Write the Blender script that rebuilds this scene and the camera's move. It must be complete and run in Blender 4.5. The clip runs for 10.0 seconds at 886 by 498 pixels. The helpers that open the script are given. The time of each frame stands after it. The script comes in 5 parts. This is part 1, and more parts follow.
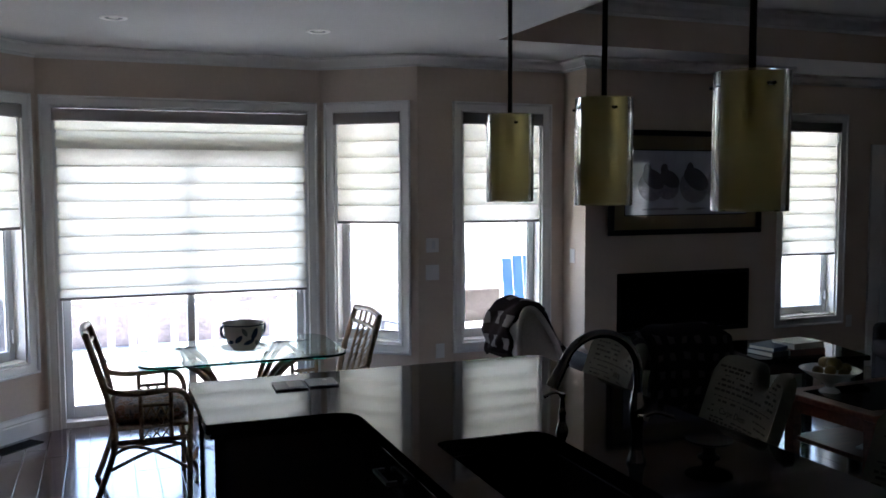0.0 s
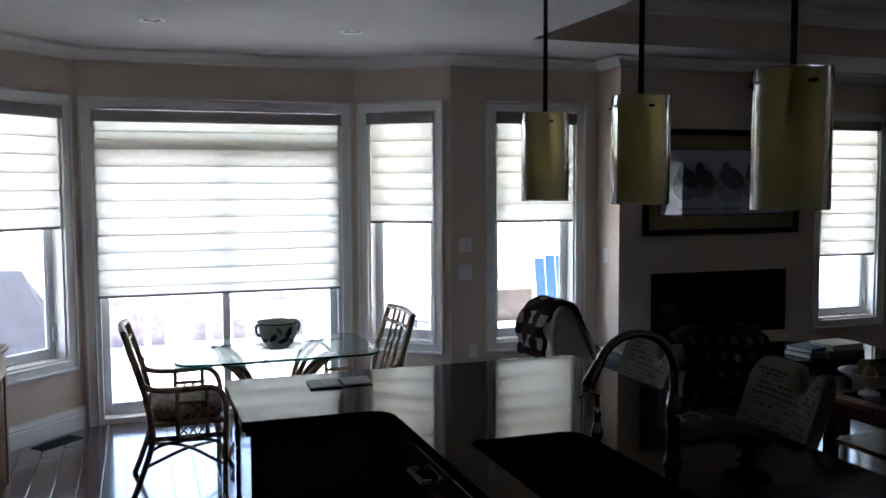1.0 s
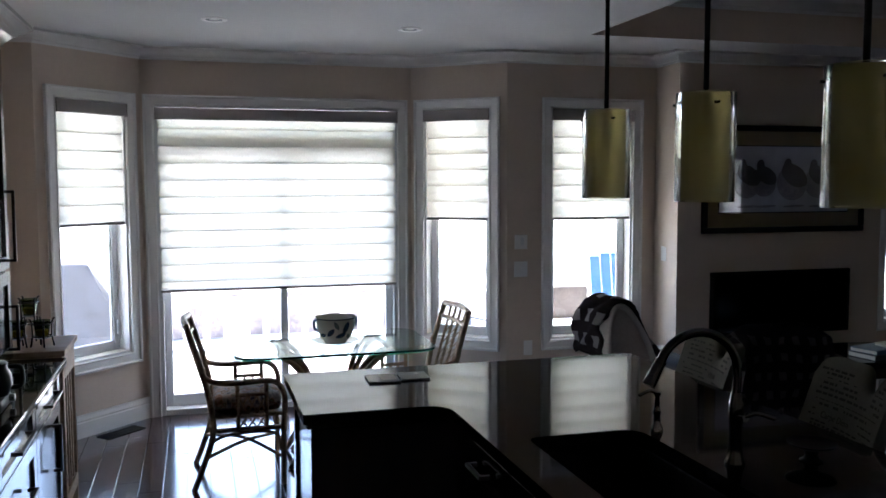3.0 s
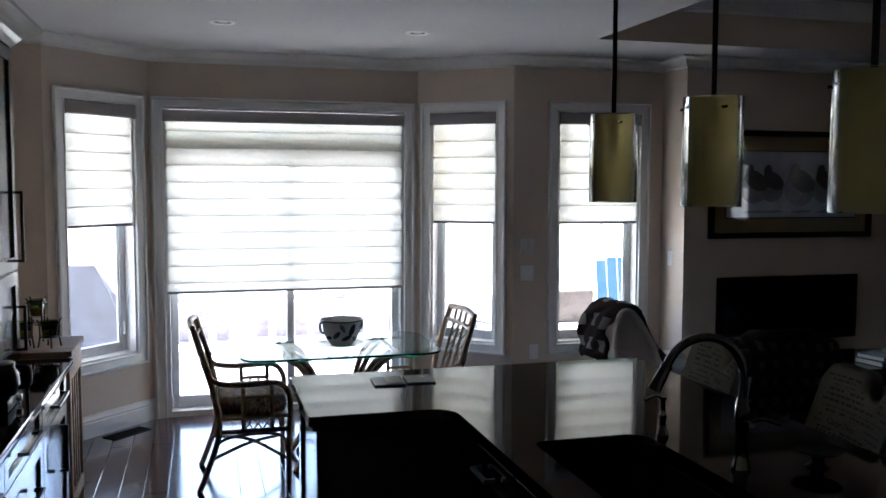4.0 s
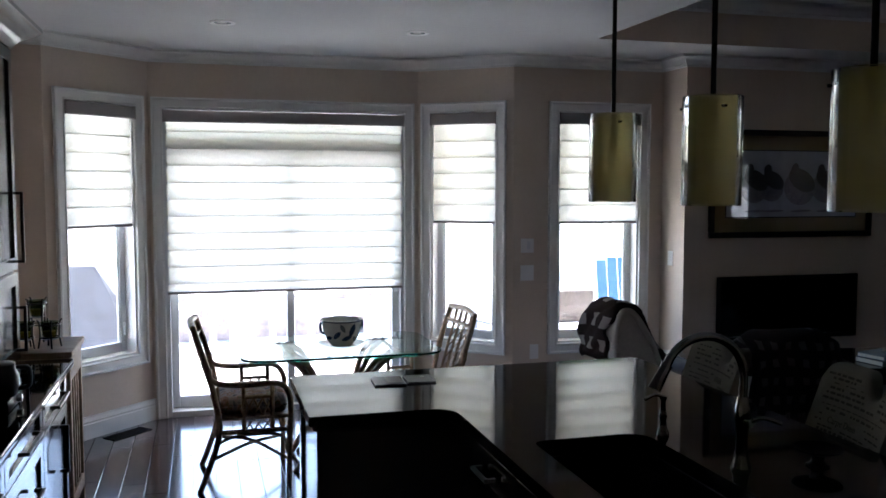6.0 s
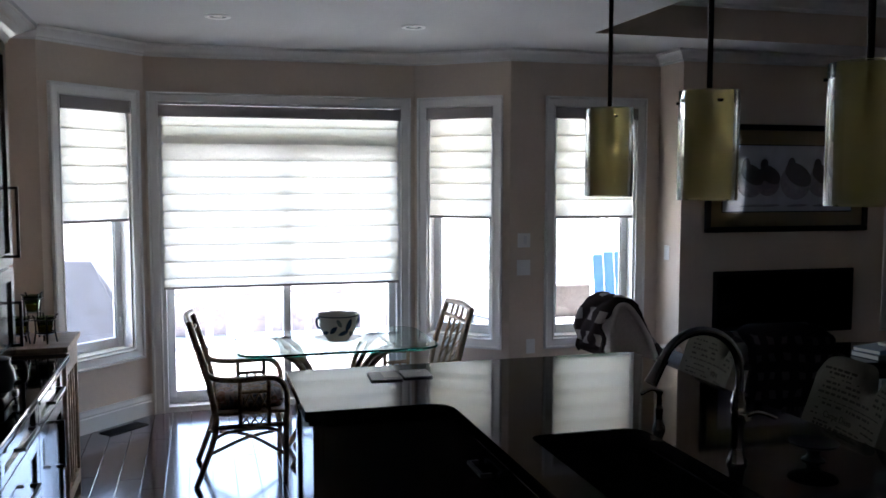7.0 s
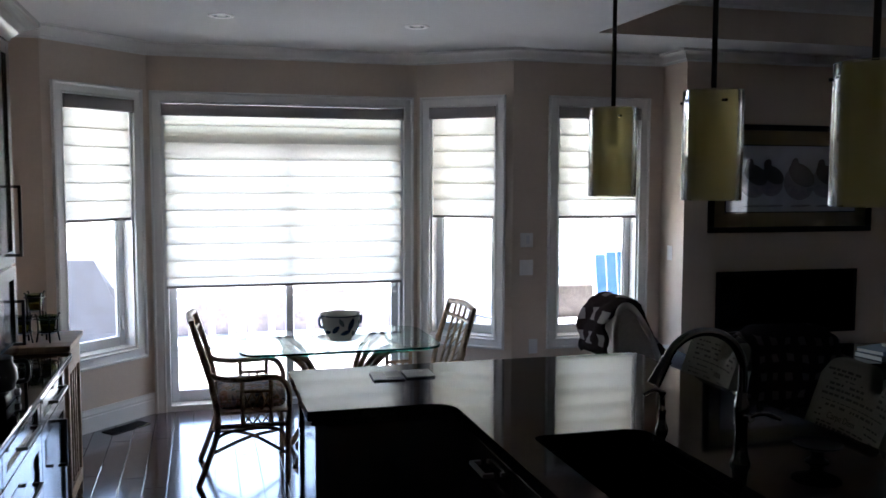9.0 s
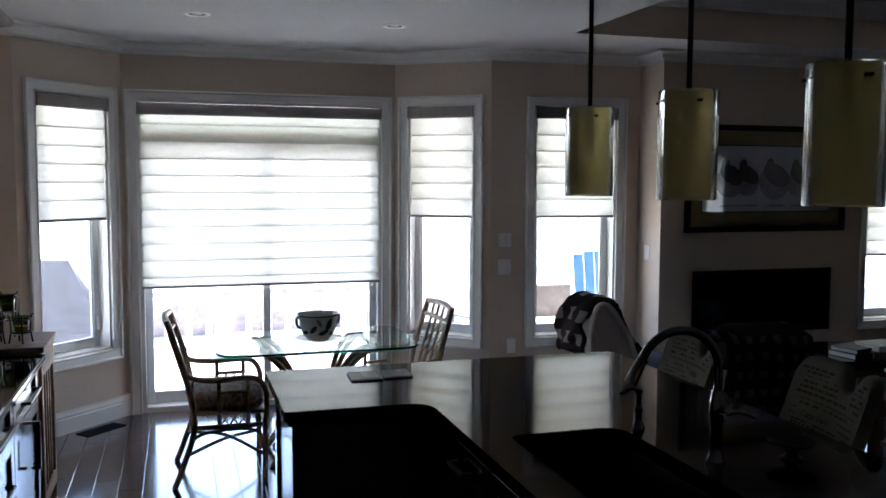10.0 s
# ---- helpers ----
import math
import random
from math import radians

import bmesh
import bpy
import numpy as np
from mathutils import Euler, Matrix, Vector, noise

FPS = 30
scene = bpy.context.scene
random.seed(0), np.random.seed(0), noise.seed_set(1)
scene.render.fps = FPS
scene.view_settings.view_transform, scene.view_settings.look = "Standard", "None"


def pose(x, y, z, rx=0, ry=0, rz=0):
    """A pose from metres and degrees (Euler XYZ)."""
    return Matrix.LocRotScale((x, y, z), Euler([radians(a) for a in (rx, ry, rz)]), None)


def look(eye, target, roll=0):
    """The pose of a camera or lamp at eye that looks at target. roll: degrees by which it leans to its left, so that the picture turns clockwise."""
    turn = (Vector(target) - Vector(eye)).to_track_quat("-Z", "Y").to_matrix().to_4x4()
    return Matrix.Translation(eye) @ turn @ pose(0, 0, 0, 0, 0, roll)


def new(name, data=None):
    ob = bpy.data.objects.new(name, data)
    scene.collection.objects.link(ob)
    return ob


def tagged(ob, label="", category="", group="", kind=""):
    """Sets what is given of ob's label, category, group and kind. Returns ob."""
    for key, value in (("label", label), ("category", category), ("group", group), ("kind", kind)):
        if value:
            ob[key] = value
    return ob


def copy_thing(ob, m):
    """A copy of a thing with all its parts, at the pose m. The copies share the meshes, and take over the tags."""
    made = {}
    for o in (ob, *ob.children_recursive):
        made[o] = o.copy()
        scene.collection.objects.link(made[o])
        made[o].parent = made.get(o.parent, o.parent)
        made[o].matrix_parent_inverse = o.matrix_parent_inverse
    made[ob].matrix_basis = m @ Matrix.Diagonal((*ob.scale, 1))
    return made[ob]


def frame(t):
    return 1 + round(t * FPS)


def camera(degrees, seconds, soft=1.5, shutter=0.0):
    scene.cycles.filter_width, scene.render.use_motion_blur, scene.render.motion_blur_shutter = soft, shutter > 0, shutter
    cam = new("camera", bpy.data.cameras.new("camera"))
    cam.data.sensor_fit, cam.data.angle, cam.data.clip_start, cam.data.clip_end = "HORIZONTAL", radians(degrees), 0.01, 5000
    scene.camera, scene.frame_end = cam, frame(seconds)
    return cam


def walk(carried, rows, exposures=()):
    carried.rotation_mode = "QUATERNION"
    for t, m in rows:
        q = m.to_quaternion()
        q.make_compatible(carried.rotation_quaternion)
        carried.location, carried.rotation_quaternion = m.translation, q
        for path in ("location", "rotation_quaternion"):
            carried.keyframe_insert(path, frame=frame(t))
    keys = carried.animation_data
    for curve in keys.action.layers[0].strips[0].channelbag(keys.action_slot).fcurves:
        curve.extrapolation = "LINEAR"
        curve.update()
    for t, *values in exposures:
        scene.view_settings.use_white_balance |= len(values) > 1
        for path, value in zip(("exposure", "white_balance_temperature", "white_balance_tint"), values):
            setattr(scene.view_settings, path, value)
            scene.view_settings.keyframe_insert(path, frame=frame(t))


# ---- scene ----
# ---- camera and walk ----
cam = camera(53.61, 10.0, soft=1.6)
# seconds, x, y, z, heading, pitch, lean
PATH = [
    (0, 0.0381, 0.0061, 1.7778, -21.241, -4.172, -0.186),
    (0.5, 0.0327, 0.0073, 1.7772, -20.059, -4.110, -0.292),
    (1, 0.0279, 0.0071, 1.7754, -19.163, -4.168, -0.239),
    (1.5, 0.0196, 0.0042, 1.7765, -18.481, -4.225, -0.100),
    (2, 0.0136, 0.0085, 1.7768, -17.111, -4.283, -0.070),
    (2.5, 0.0069, 0.0037, 1.7768, -16.378, -4.122, -0.122),
    (3, -0.0003, 0.0017, 1.7759, -15.742, -4.364, -0.157),
    (4.5, -0.0025, -0.0023, 1.7738, -15.180, -4.050, 0.292),
    (5, -0.0000, -0.0000, 1.7730, -15.009, -4.218, 0.351),
    (5.5, -0.0022, -0.0032, 1.7734, -15.150, -4.052, 0.211),
    (7, 0.0015, 0.0009, 1.7730, -15.536, -4.464, 0.050),
    (7.5, -0.0003, 0.0009, 1.7717, -15.385, -4.579, 0.334),
    (8, -0.0017, 0.0021, 1.7727, -15.353, -4.550, 0.346),
    (8.5, 0.0031, 0.0060, 1.7714, -15.291, -4.491, 0.171),
    (9, 0.0021, 0.0070, 1.7729, -15.372, -4.487, 0.165),
    (9.5, 0.0060, 0.0095, 1.7721, -15.934, -4.520, 0.213),
    (10, 0.0081, 0.0096, 1.7720, -16.765, -4.496, 0.218),
]


def view(x, y, z, heading, pitch, lean):
    h, p = radians(heading), radians(pitch)
    way = Vector((-math.sin(h) * math.cos(p), math.cos(h) * math.cos(p), math.sin(p)))
    return look((x, y, z), Vector((x, y, z)) + way, lean)


EXPOSURE = 3.23
walk(cam, [(t, view(*row)) for t, *row in PATH], [(0.0, EXPOSURE - 0.14, 5780, 13), (2.0, EXPOSURE, 5780, 13), (5.0, EXPOSURE + 0.05, 5780, 13), (8.5, EXPOSURE + 0.05, 5780, 13), (10.0, EXPOSURE - 0.05, 5780, 13)])

# ---- world and sun ----
SUN_ELEV, SUN_AZ = radians(69), radians(12)
world = bpy.data.worlds.new("sky")
scene.world = world
world.use_nodes = True
wn = world.node_tree
wn.nodes.clear()
w_out = wn.nodes.new("ShaderNodeOutputWorld")
w_bg = wn.nodes.new("ShaderNodeBackground")
w_sky = wn.nodes.new("ShaderNodeTexSky")
w_sky.sky_type = "NISHITA"
w_sky.sun_disc = False
w_sky.sun_elevation, w_sky.sun_rotation = SUN_ELEV, SUN_AZ
w_sky.dust_density = 2.0
w_bg.inputs["Strength"].default_value = 0.15
wn.links.new(w_sky.outputs[0], w_bg.inputs[0])
wn.links.new(w_bg.outputs[0], w_out.inputs[0])
sun_data = bpy.data.lights.new("sun", "SUN")
sun_data.energy, sun_data.angle, sun_data.color = 5.0, radians(0.5), (1.0, 0.96, 0.9)
sun = new("sun", sun_data)
sun_to = Vector((math.sin(SUN_AZ) * math.cos(SUN_ELEV), math.cos(SUN_AZ) * math.cos(SUN_ELEV), math.sin(SUN_ELEV)))
sun.matrix_world = look(sun_to * 30, (0, 0, 0))

# ---- materials ----
def mat(name, base, rough=0.5, metal=0.0, spec=0.5, scale=20.0, amount=0.06, big=1.5, bump=0.0, bump_scale=200.0, coat=0.0, per_object=0.0):
    """Principled surface with colour variation at two scales and a fine relief."""
    m = bpy.data.materials.new(name)
    m.use_nodes = True
    nt = m.node_tree
    p = nt.nodes["Principled BSDF"]
    p.inputs["Roughness"].default_value = rough
    p.inputs["Metallic"].default_value = metal
    p.inputs["Specular IOR Level"].default_value = spec
    p.inputs["Coat Weight"].default_value = coat
    p.inputs["Coat Roughness"].default_value = 0.12
    tc = nt.nodes.new("ShaderNodeTexCoord")
    n1, n2 = nt.nodes.new("ShaderNodeTexNoise"), nt.nodes.new("ShaderNodeTexNoise")
    n1.inputs["Scale"].default_value, n1.inputs["Detail"].default_value = scale, 6
    n2.inputs["Scale"].default_value, n2.inputs["Detail"].default_value = big, 3
    add = nt.nodes.new("ShaderNodeMath")
    add.operation = "ADD"
    for n, s in ((n1, 0), (n2, 1)):
        nt.links.new(tc.outputs["Object"], n.inputs["Vector"])
        nt.links.new(n.outputs["Fac"], add.inputs[s])
    last = add.outputs[0]
    if per_object:
        info = nt.nodes.new("ShaderNodeObjectInfo")
        mul = nt.nodes.new("ShaderNodeMath")
        mul.operation = "MULTIPLY_ADD"
        mul.inputs[1].default_value = per_object
        nt.links.new(info.outputs["Random"], mul.inputs[0])
        nt.links.new(last, mul.inputs[2])
        last = mul.outputs[0]
    mr = nt.nodes.new("ShaderNodeMapRange")
    mr.inputs["From Min"].default_value, mr.inputs["From Max"].default_value = 0.6, 1.4 + per_object
    ramp = nt.nodes.new("ShaderNodeMix")
    ramp.data_type = "RGBA"
    lo = [max(c * (1 - 2 * amount), 0) for c in base]
    hi = [min(c * (1 + 2 * amount), 1) for c in base]
    ramp.inputs["A"].default_value, ramp.inputs["B"].default_value = (*lo, 1), (*hi, 1)
    nt.links.new(last, mr.inputs["Value"])
    nt.links.new(mr.outputs[0], ramp.inputs["Factor"])
    nt.links.new(ramp.outputs["Result"], p.inputs["Base Color"])
    if bump:
        nb = nt.nodes.new("ShaderNodeTexNoise")
        nb.inputs["Scale"].default_value, nb.inputs["Detail"].default_value = bump_scale, 4
        bp = nt.nodes.new("ShaderNodeBump")
        bp.inputs["Strength"].default_value, bp.inputs["Distance"].default_value = bump, 0.004
        nt.links.new(tc.outputs["Object"], nb.inputs["Vector"])
        nt.links.new(nb.outputs["Fac"], bp.inputs["Height"])
        nt.links.new(bp.outputs[0], p.inputs["Normal"])
    return m


def grain(m, stretch, scale, dark, light):
    """Turns a material's colour into long wood grain along one axis."""
    nt = m.node_tree
    p = nt.nodes["Principled BSDF"]
    tc = nt.nodes.new("ShaderNodeTexCoord")
    info = nt.nodes.new("ShaderNodeObjectInfo")
    comb = nt.nodes.new("ShaderNodeVectorMath")
    comb.operation = "MULTIPLY_ADD"
    comb.inputs[1].default_value = stretch
    off = nt.nodes.new("ShaderNodeVectorMath")
    off.operation = "SCALE"
    off.inputs[0].default_value = (13.0, 7.0, 5.0)
    nt.links.new(info.outputs["Random"], off.inputs["Scale"])
    nt.links.new(tc.outputs["Object"], comb.inputs[0])
    nt.links.new(off.outputs[0], comb.inputs[2])
    n = nt.nodes.new("ShaderNodeTexNoise")
    n.inputs["Scale"].default_value, n.inputs["Detail"].default_value, n.inputs["Roughness"].default_value = scale, 8, 0.65
    nt.links.new(comb.outputs[0], n.inputs["Vector"])
    r = nt.nodes.new("ShaderNodeValToRGB")
    r.color_ramp.elements[0].position, r.color_ramp.elements[0].color = 0.3, (*dark, 1)
    r.color_ramp.elements[1].position, r.color_ramp.elements[1].color = 0.72, (*light, 1)
    nt.links.new(n.outputs["Fac"], r.inputs[0])
    hsv = nt.nodes.new("ShaderNodeHueSaturation")
    var = nt.nodes.new("ShaderNodeMath")
    var.operation = "MULTIPLY_ADD"
    var.inputs[1].default_value, var.inputs[2].default_value = 0.5, 0.75
    nt.links.new(info.outputs["Random"], var.inputs[0])
    nt.links.new(var.outputs[0], hsv.inputs["Value"])
    nt.links.new(r.outputs[0], hsv.inputs["Color"])
    nt.links.new(hsv.outputs[0], p.inputs["Base Color"])
    return m


def clear_glass(name, tint=(1, 1, 1), rough=0.0, gloss=0.035):
    """Thin pane: seen through, with a mirror gloss that grows at a slant."""
    m = bpy.data.materials.new(name)
    m.use_nodes = True
    nt = m.node_tree
    nt.nodes.clear()
    out = nt.nodes.new("ShaderNodeOutputMaterial")
    mix = nt.nodes.new("ShaderNodeMixShader")
    tr = nt.nodes.new("ShaderNodeBsdfTransparent")
    tr.inputs[0].default_value = (*tint, 1)
    gl = nt.nodes.new("ShaderNodeBsdfGlossy")
    gl.inputs["Roughness"].default_value = rough
    lw = nt.nodes.new("ShaderNodeLayerWeight")
    lw.inputs[0].default_value = 0.5
    pw = nt.nodes.new("ShaderNodeMath")
    pw.operation = "POWER"
    pw.inputs[1].default_value = 5.0
    ma = nt.nodes.new("ShaderNodeMath")
    ma.operation = "MULTIPLY_ADD"
    ma.inputs[1].default_value, ma.inputs[2].default_value = 0.9, gloss
    nt.links.new(lw.outputs["Facing"], pw.inputs[0])
    nt.links.new(pw.outputs[0], ma.inputs[0])
    nt.links.new(ma.outputs[0], mix.inputs[0])
    nt.links.new(tr.outputs[0], mix.inputs[1])
    nt.links.new(gl.outputs[0], mix.inputs[2])
    nt.links.new(mix.outputs[0], out.inputs[0])
    return m


def solid_glass(name, tint, rough=0.0):
    m = mat(name, tint, rough)
    p = m.node_tree.nodes["Principled BSDF"]
    for l in list(p.inputs["Base Color"].links):
        m.node_tree.links.remove(l)
    p.inputs["Base Color"].default_value = (*tint, 1)
    p.inputs["Transmission Weight"].default_value, p.inputs["IOR"].default_value = 1.0, 1.48
    return m


def cloth_through(name, base, through_share, weave=900.0, ahead=0.0, ahead_tint=(0.9, 0.88, 0.82), rough=0.9, spec=0.1):
    """Thin sheet that lets part of the light through; a share of it is only blurred."""
    m = mat(name, base, rough, spec=spec, scale=60, amount=0.03, bump=0.15, bump_scale=weave)
    nt = m.node_tree
    p = nt.nodes["Principled BSDF"]
    tr = nt.nodes.new("ShaderNodeBsdfTranslucent")
    mix = nt.nodes.new("ShaderNodeMixShader")
    mix.inputs[0].default_value = through_share
    out = nt.nodes["Material Output"]
    src = p.inputs["Base Color"].links[0].from_socket
    nt.links.new(src, tr.inputs[0])
    nt.links.new(p.outputs[0], mix.inputs[1])
    nt.links.new(tr.outputs[0], mix.inputs[2])
    last = mix.outputs[0]
    if ahead:
        rf = nt.nodes.new("ShaderNodeBsdfRefraction")
        rf.inputs["Roughness"].default_value, rf.inputs["IOR"].default_value = 0.8, 1.25
        rf.inputs["Color"].default_value = (*ahead_tint, 1)
        mx = nt.nodes.new("ShaderNodeMixShader")
        mx.inputs[0].default_value = ahead
        nt.links.new(last, mx.inputs[1])
        nt.links.new(rf.outputs[0], mx.inputs[2])
        last = mx.outputs[0]
    nt.links.new(last, out.inputs[0])
    return m


def pattern_cloth(name, base, dark, sx, sy, thresh):
    """Plaid: crossed bands of two colours with a woolly relief."""
    m = mat(name, base, 0.95, spec=0.1, bump=0.5, bump_scale=350)
    nt = m.node_tree
    p = nt.nodes["Principled BSDF"]
    tc = nt.nodes.new("ShaderNodeTexCoord")
    fac = []
    for axis, s in (("X", sx), ("Z", sy), ("Y", sx)):
        w = nt.nodes.new("ShaderNodeTexWave")
        w.bands_direction = axis
        w.inputs["Scale"].default_value, w.inputs["Distortion"].default_value, w.inputs["Detail"].default_value = s, 3.2, 3
        nt.links.new(tc.outputs["Object"], w.inputs["Vector"])
        g = nt.nodes.new("ShaderNodeMath")
        g.operation = "GREATER_THAN"
        g.inputs[1].default_value = thresh
        nt.links.new(w.outputs["Fac"], g.inputs[0])
        fac.append(g)
    a = nt.nodes.new("ShaderNodeMath")
    a.operation = "MULTIPLY"
    nt.links.new(fac[2].outputs[0], a.inputs[0])
    nt.links.new(fac[1].outputs[0], a.inputs[1])
    mix = nt.nodes.new("ShaderNodeMix")
    mix.data_type = "RGBA"
    mix.inputs["A"].default_value, mix.inputs["B"].default_value = (*dark, 1), (*base, 1)
    nt.links.new(a.outputs[0], mix.inputs["Factor"])
    nt.links.new(mix.outputs["Result"], p.inputs["Base Color"])
    return m


def floral_cloth(name):
    """Printed cotton: soft patches of navy, beige, rust and green."""
    m = mat(name, (0.4, 0.38, 0.4), 0.9, spec=0.1, bump=0.3, bump_scale=500)
    nt = m.node_tree
    tc = nt.nodes.new("ShaderNodeTexCoord")
    n = nt.nodes.new("ShaderNodeTexNoise")
    n.inputs["Scale"].default_value, n.inputs["Detail"].default_value, n.inputs["Distortion"].default_value = 15.0, 3, 1.2
    r = nt.nodes.new("ShaderNodeValToRGB")
    r.color_ramp.interpolation = "B_SPLINE"
    stops = ((0.32, (0.05, 0.06, 0.12)), (0.42, (0.30, 0.27, 0.26)), (0.50, (0.55, 0.50, 0.46)), (0.57, (0.38, 0.15, 0.10)), (0.64, (0.12, 0.20, 0.12)), (0.74, (0.50, 0.46, 0.44)))
    while len(r.color_ramp.elements) < len(stops):
        r.color_ramp.elements.new(0.5)
    for e, (p, c) in zip(r.color_ramp.elements, stops):
        e.position, e.color = p, (*c, 1)
    nt.links.new(tc.outputs["Object"], n.inputs["Vector"])
    nt.links.new(n.outputs["Fac"], r.inputs[0])
    nt.links.new(r.outputs[0], nt.nodes["Principled BSDF"].inputs["Base Color"])
    return m


WALL = mat("wall_paint", (0.68, 0.575, 0.485), 0.75, spec=0.25, scale=35, amount=0.02, bump=0.12, bump_scale=260)
TRIM = mat("white_trim", (0.83, 0.82, 0.81), 0.4, scale=12, amount=0.015)
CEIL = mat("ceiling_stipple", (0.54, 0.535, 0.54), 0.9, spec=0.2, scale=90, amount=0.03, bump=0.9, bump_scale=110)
FLOORM = grain(mat("dark_floor_wood", (0.05, 0.03, 0.025), 0.14, spec=0.7, coat=0.6, bump=0.03, bump_scale=60), (9, 0.9, 9), 3.0, (0.022, 0.013, 0.014), (0.065, 0.040, 0.042))
GRANITE = mat("black_granite", (0.014, 0.014, 0.014), 0.05, spec=0.27, scale=300, amount=0.45, big=60)
CAB = mat("espresso_cabinet", (0.022, 0.017, 0.015), 0.22, spec=0.9, coat=1.0, scale=30, amount=0.2, bump=0.03, bump_scale=90)
BLACKMETAL = mat("dark_bronze", (0.025, 0.022, 0.02), 0.28, metal=0.7, amount=0.15)
CHROME = mat("dark_nickel", (0.19, 0.185, 0.18), 0.09, metal=1.0, amount=0.05)
STEEL = mat("brushed_steel", (0.55, 0.55, 0.56), 0.3, metal=1.0, amount=0.04)
VINYL = mat("white_vinyl", (0.74, 0.75, 0.77), 0.35, scale=15, amount=0.015)
SHADE = cloth_through("shade_fabric", (0.86, 0.835, 0.755), 0.38)
SEAM = cloth_through("seam_fabric", (0.76, 0.74, 0.69), 0.42)
VALANCE = mat("valance_fabric", (0.36, 0.33, 0.32), 0.8, spec=0.2, scale=200, amount=0.06, bump=0.2, bump_scale=600)
PANE = clear_glass("window_glass", (0.97, 0.98, 0.98))
TABLEGLASS = solid_glass("table_glass", (0.80, 0.95, 0.92))
PENDGLASS = solid_glass("pendant_glass", (0.97, 0.98, 0.96))
RATTAN = mat("rattan", (0.44, 0.31, 0.20), 0.35, scale=90, amount=0.3, big=14, bump=0.25, bump_scale=120)
SEATFAB = floral_cloth("floral_fabric")
CERAMIC = mat("white_ceramic", (0.78, 0.77, 0.74), 0.18, scale=14, amount=0.03)
BLUEGLAZE = mat("blue_glaze", (0.03, 0.06, 0.13), 0.2, scale=50, amount=0.3)
GREYGLAZE = mat("grey_glaze", (0.20, 0.24, 0.26), 0.2, scale=50, amount=0.3)
PLASTIC = mat("white_plastic", (0.86, 0.85, 0.84), 0.4, amount=0.01)
BLACKP = mat("black_plastic", (0.012, 0.012, 0.013), 0.3, amount=0.2)
SINKM = mat("black_composite", (0.006, 0.006, 0.006), 0.6, spec=0.12, amount=0.2)
SOOT = mat("firebox_black", (0.006, 0.006, 0.006), 0.6, spec=0.1, amount=0.2)
CREAM = mat("cream_upholstery", (0.70, 0.65, 0.61), 0.9, spec=0.15, scale=50, amount=0.06, bump=0.3, bump_scale=450)
DARKUP = mat("charcoal_upholstery", (0.035, 0.033, 0.035), 0.85, spec=0.2, scale=50, amount=0.15, bump=0.3, bump_scale=450)
LINEN = mat("printed_linen", (0.135, 0.127, 0.102), 0.95, spec=0.1, scale=120, amount=0.08, big=8, bump=0.3, bump_scale=700)
INK = mat("dark_print", (0.05, 0.046, 0.04), 0.95, spec=0.1, amount=0.2)
PLAID = pattern_cloth("plaid_wool", (0.30, 0.27, 0.265), (0.03, 0.02, 0.022), 2.6, 2.2, 0.52)
DARKPLAID = pattern_cloth("charcoal_plaid_wool", (0.075, 0.066, 0.068), (0.014, 0.011, 0.012), 3.4, 2.9, 0.6)
PALEWOOD = grain(mat("pale_wood", (0.4, 0.28, 0.18), 0.6, spec=0.2, bump=0.05, bump_scale=80), (1.2, 9, 9), 4.0, (0.34, 0.21, 0.13), (0.56, 0.40, 0.27))
REDWOOD = grain(mat("cherry_wood", (0.2, 0.08, 0.04), 0.3, bump=0.04, bump_scale=80), (1.2, 9, 9), 4.0, (0.10, 0.035, 0.018), (0.22, 0.09, 0.05))
PAPER = mat("paper", (0.62, 0.61, 0.58), 0.7, amount=0.04)

# ---- mesh helpers ----
def mesh_of(name, bm, material, smooth=None):
    bmesh.ops.recalc_face_normals(bm, faces=bm.faces)
    me = bpy.data.meshes.new(name)
    bm.to_mesh(me)
    bm.free()
    me.materials.append(material)
    if smooth:
        me.polygons.foreach_set("use_smooth", [True] * len(me.polygons))
        me.set_sharp_from_angle(angle=radians(smooth))
    return me


def part(name, bm, material, parent=None, label="", smooth=None, m=None):
    ob = new(name, mesh_of(name, bm, material, smooth))
    if parent:
        ob.parent = parent
    if m is not None:
        ob.matrix_basis = m
    if label:
        ob["label"] = label
    return ob


def thing(name, label, category, m=None, group="", kind=""):
    ob = new(name)
    ob.empty_display_size = 0.1
    if m is not None:
        ob.matrix_basis = m
    return tagged(ob, label, category, group, kind)


def B():
    return bmesh.new()


def box(bm, x0, x1, y0, y1, z0, z1, bevel=0.0, seg=2, m=None):
    verts = bmesh.ops.create_cube(bm, size=1)["verts"]
    for v in verts:
        v.co = Vector(((x0 + x1) / 2 + v.co.x * (x1 - x0), (y0 + y1) / 2 + v.co.y * (y1 - y0), (z0 + z1) / 2 + v.co.z * (z1 - z0)))
    if bevel:
        edges = {e for v in verts for e in v.link_edges}
        r = bmesh.ops.bevel(bm, geom=list(edges), offset=bevel, segments=seg, affect="EDGES", profile=0.5)
        verts = list({v for f in r["faces"] for v in f.verts} | {v for v in verts if v.is_valid})
    if m is not None:
        bmesh.ops.transform(bm, matrix=m, verts=verts)
    return bm


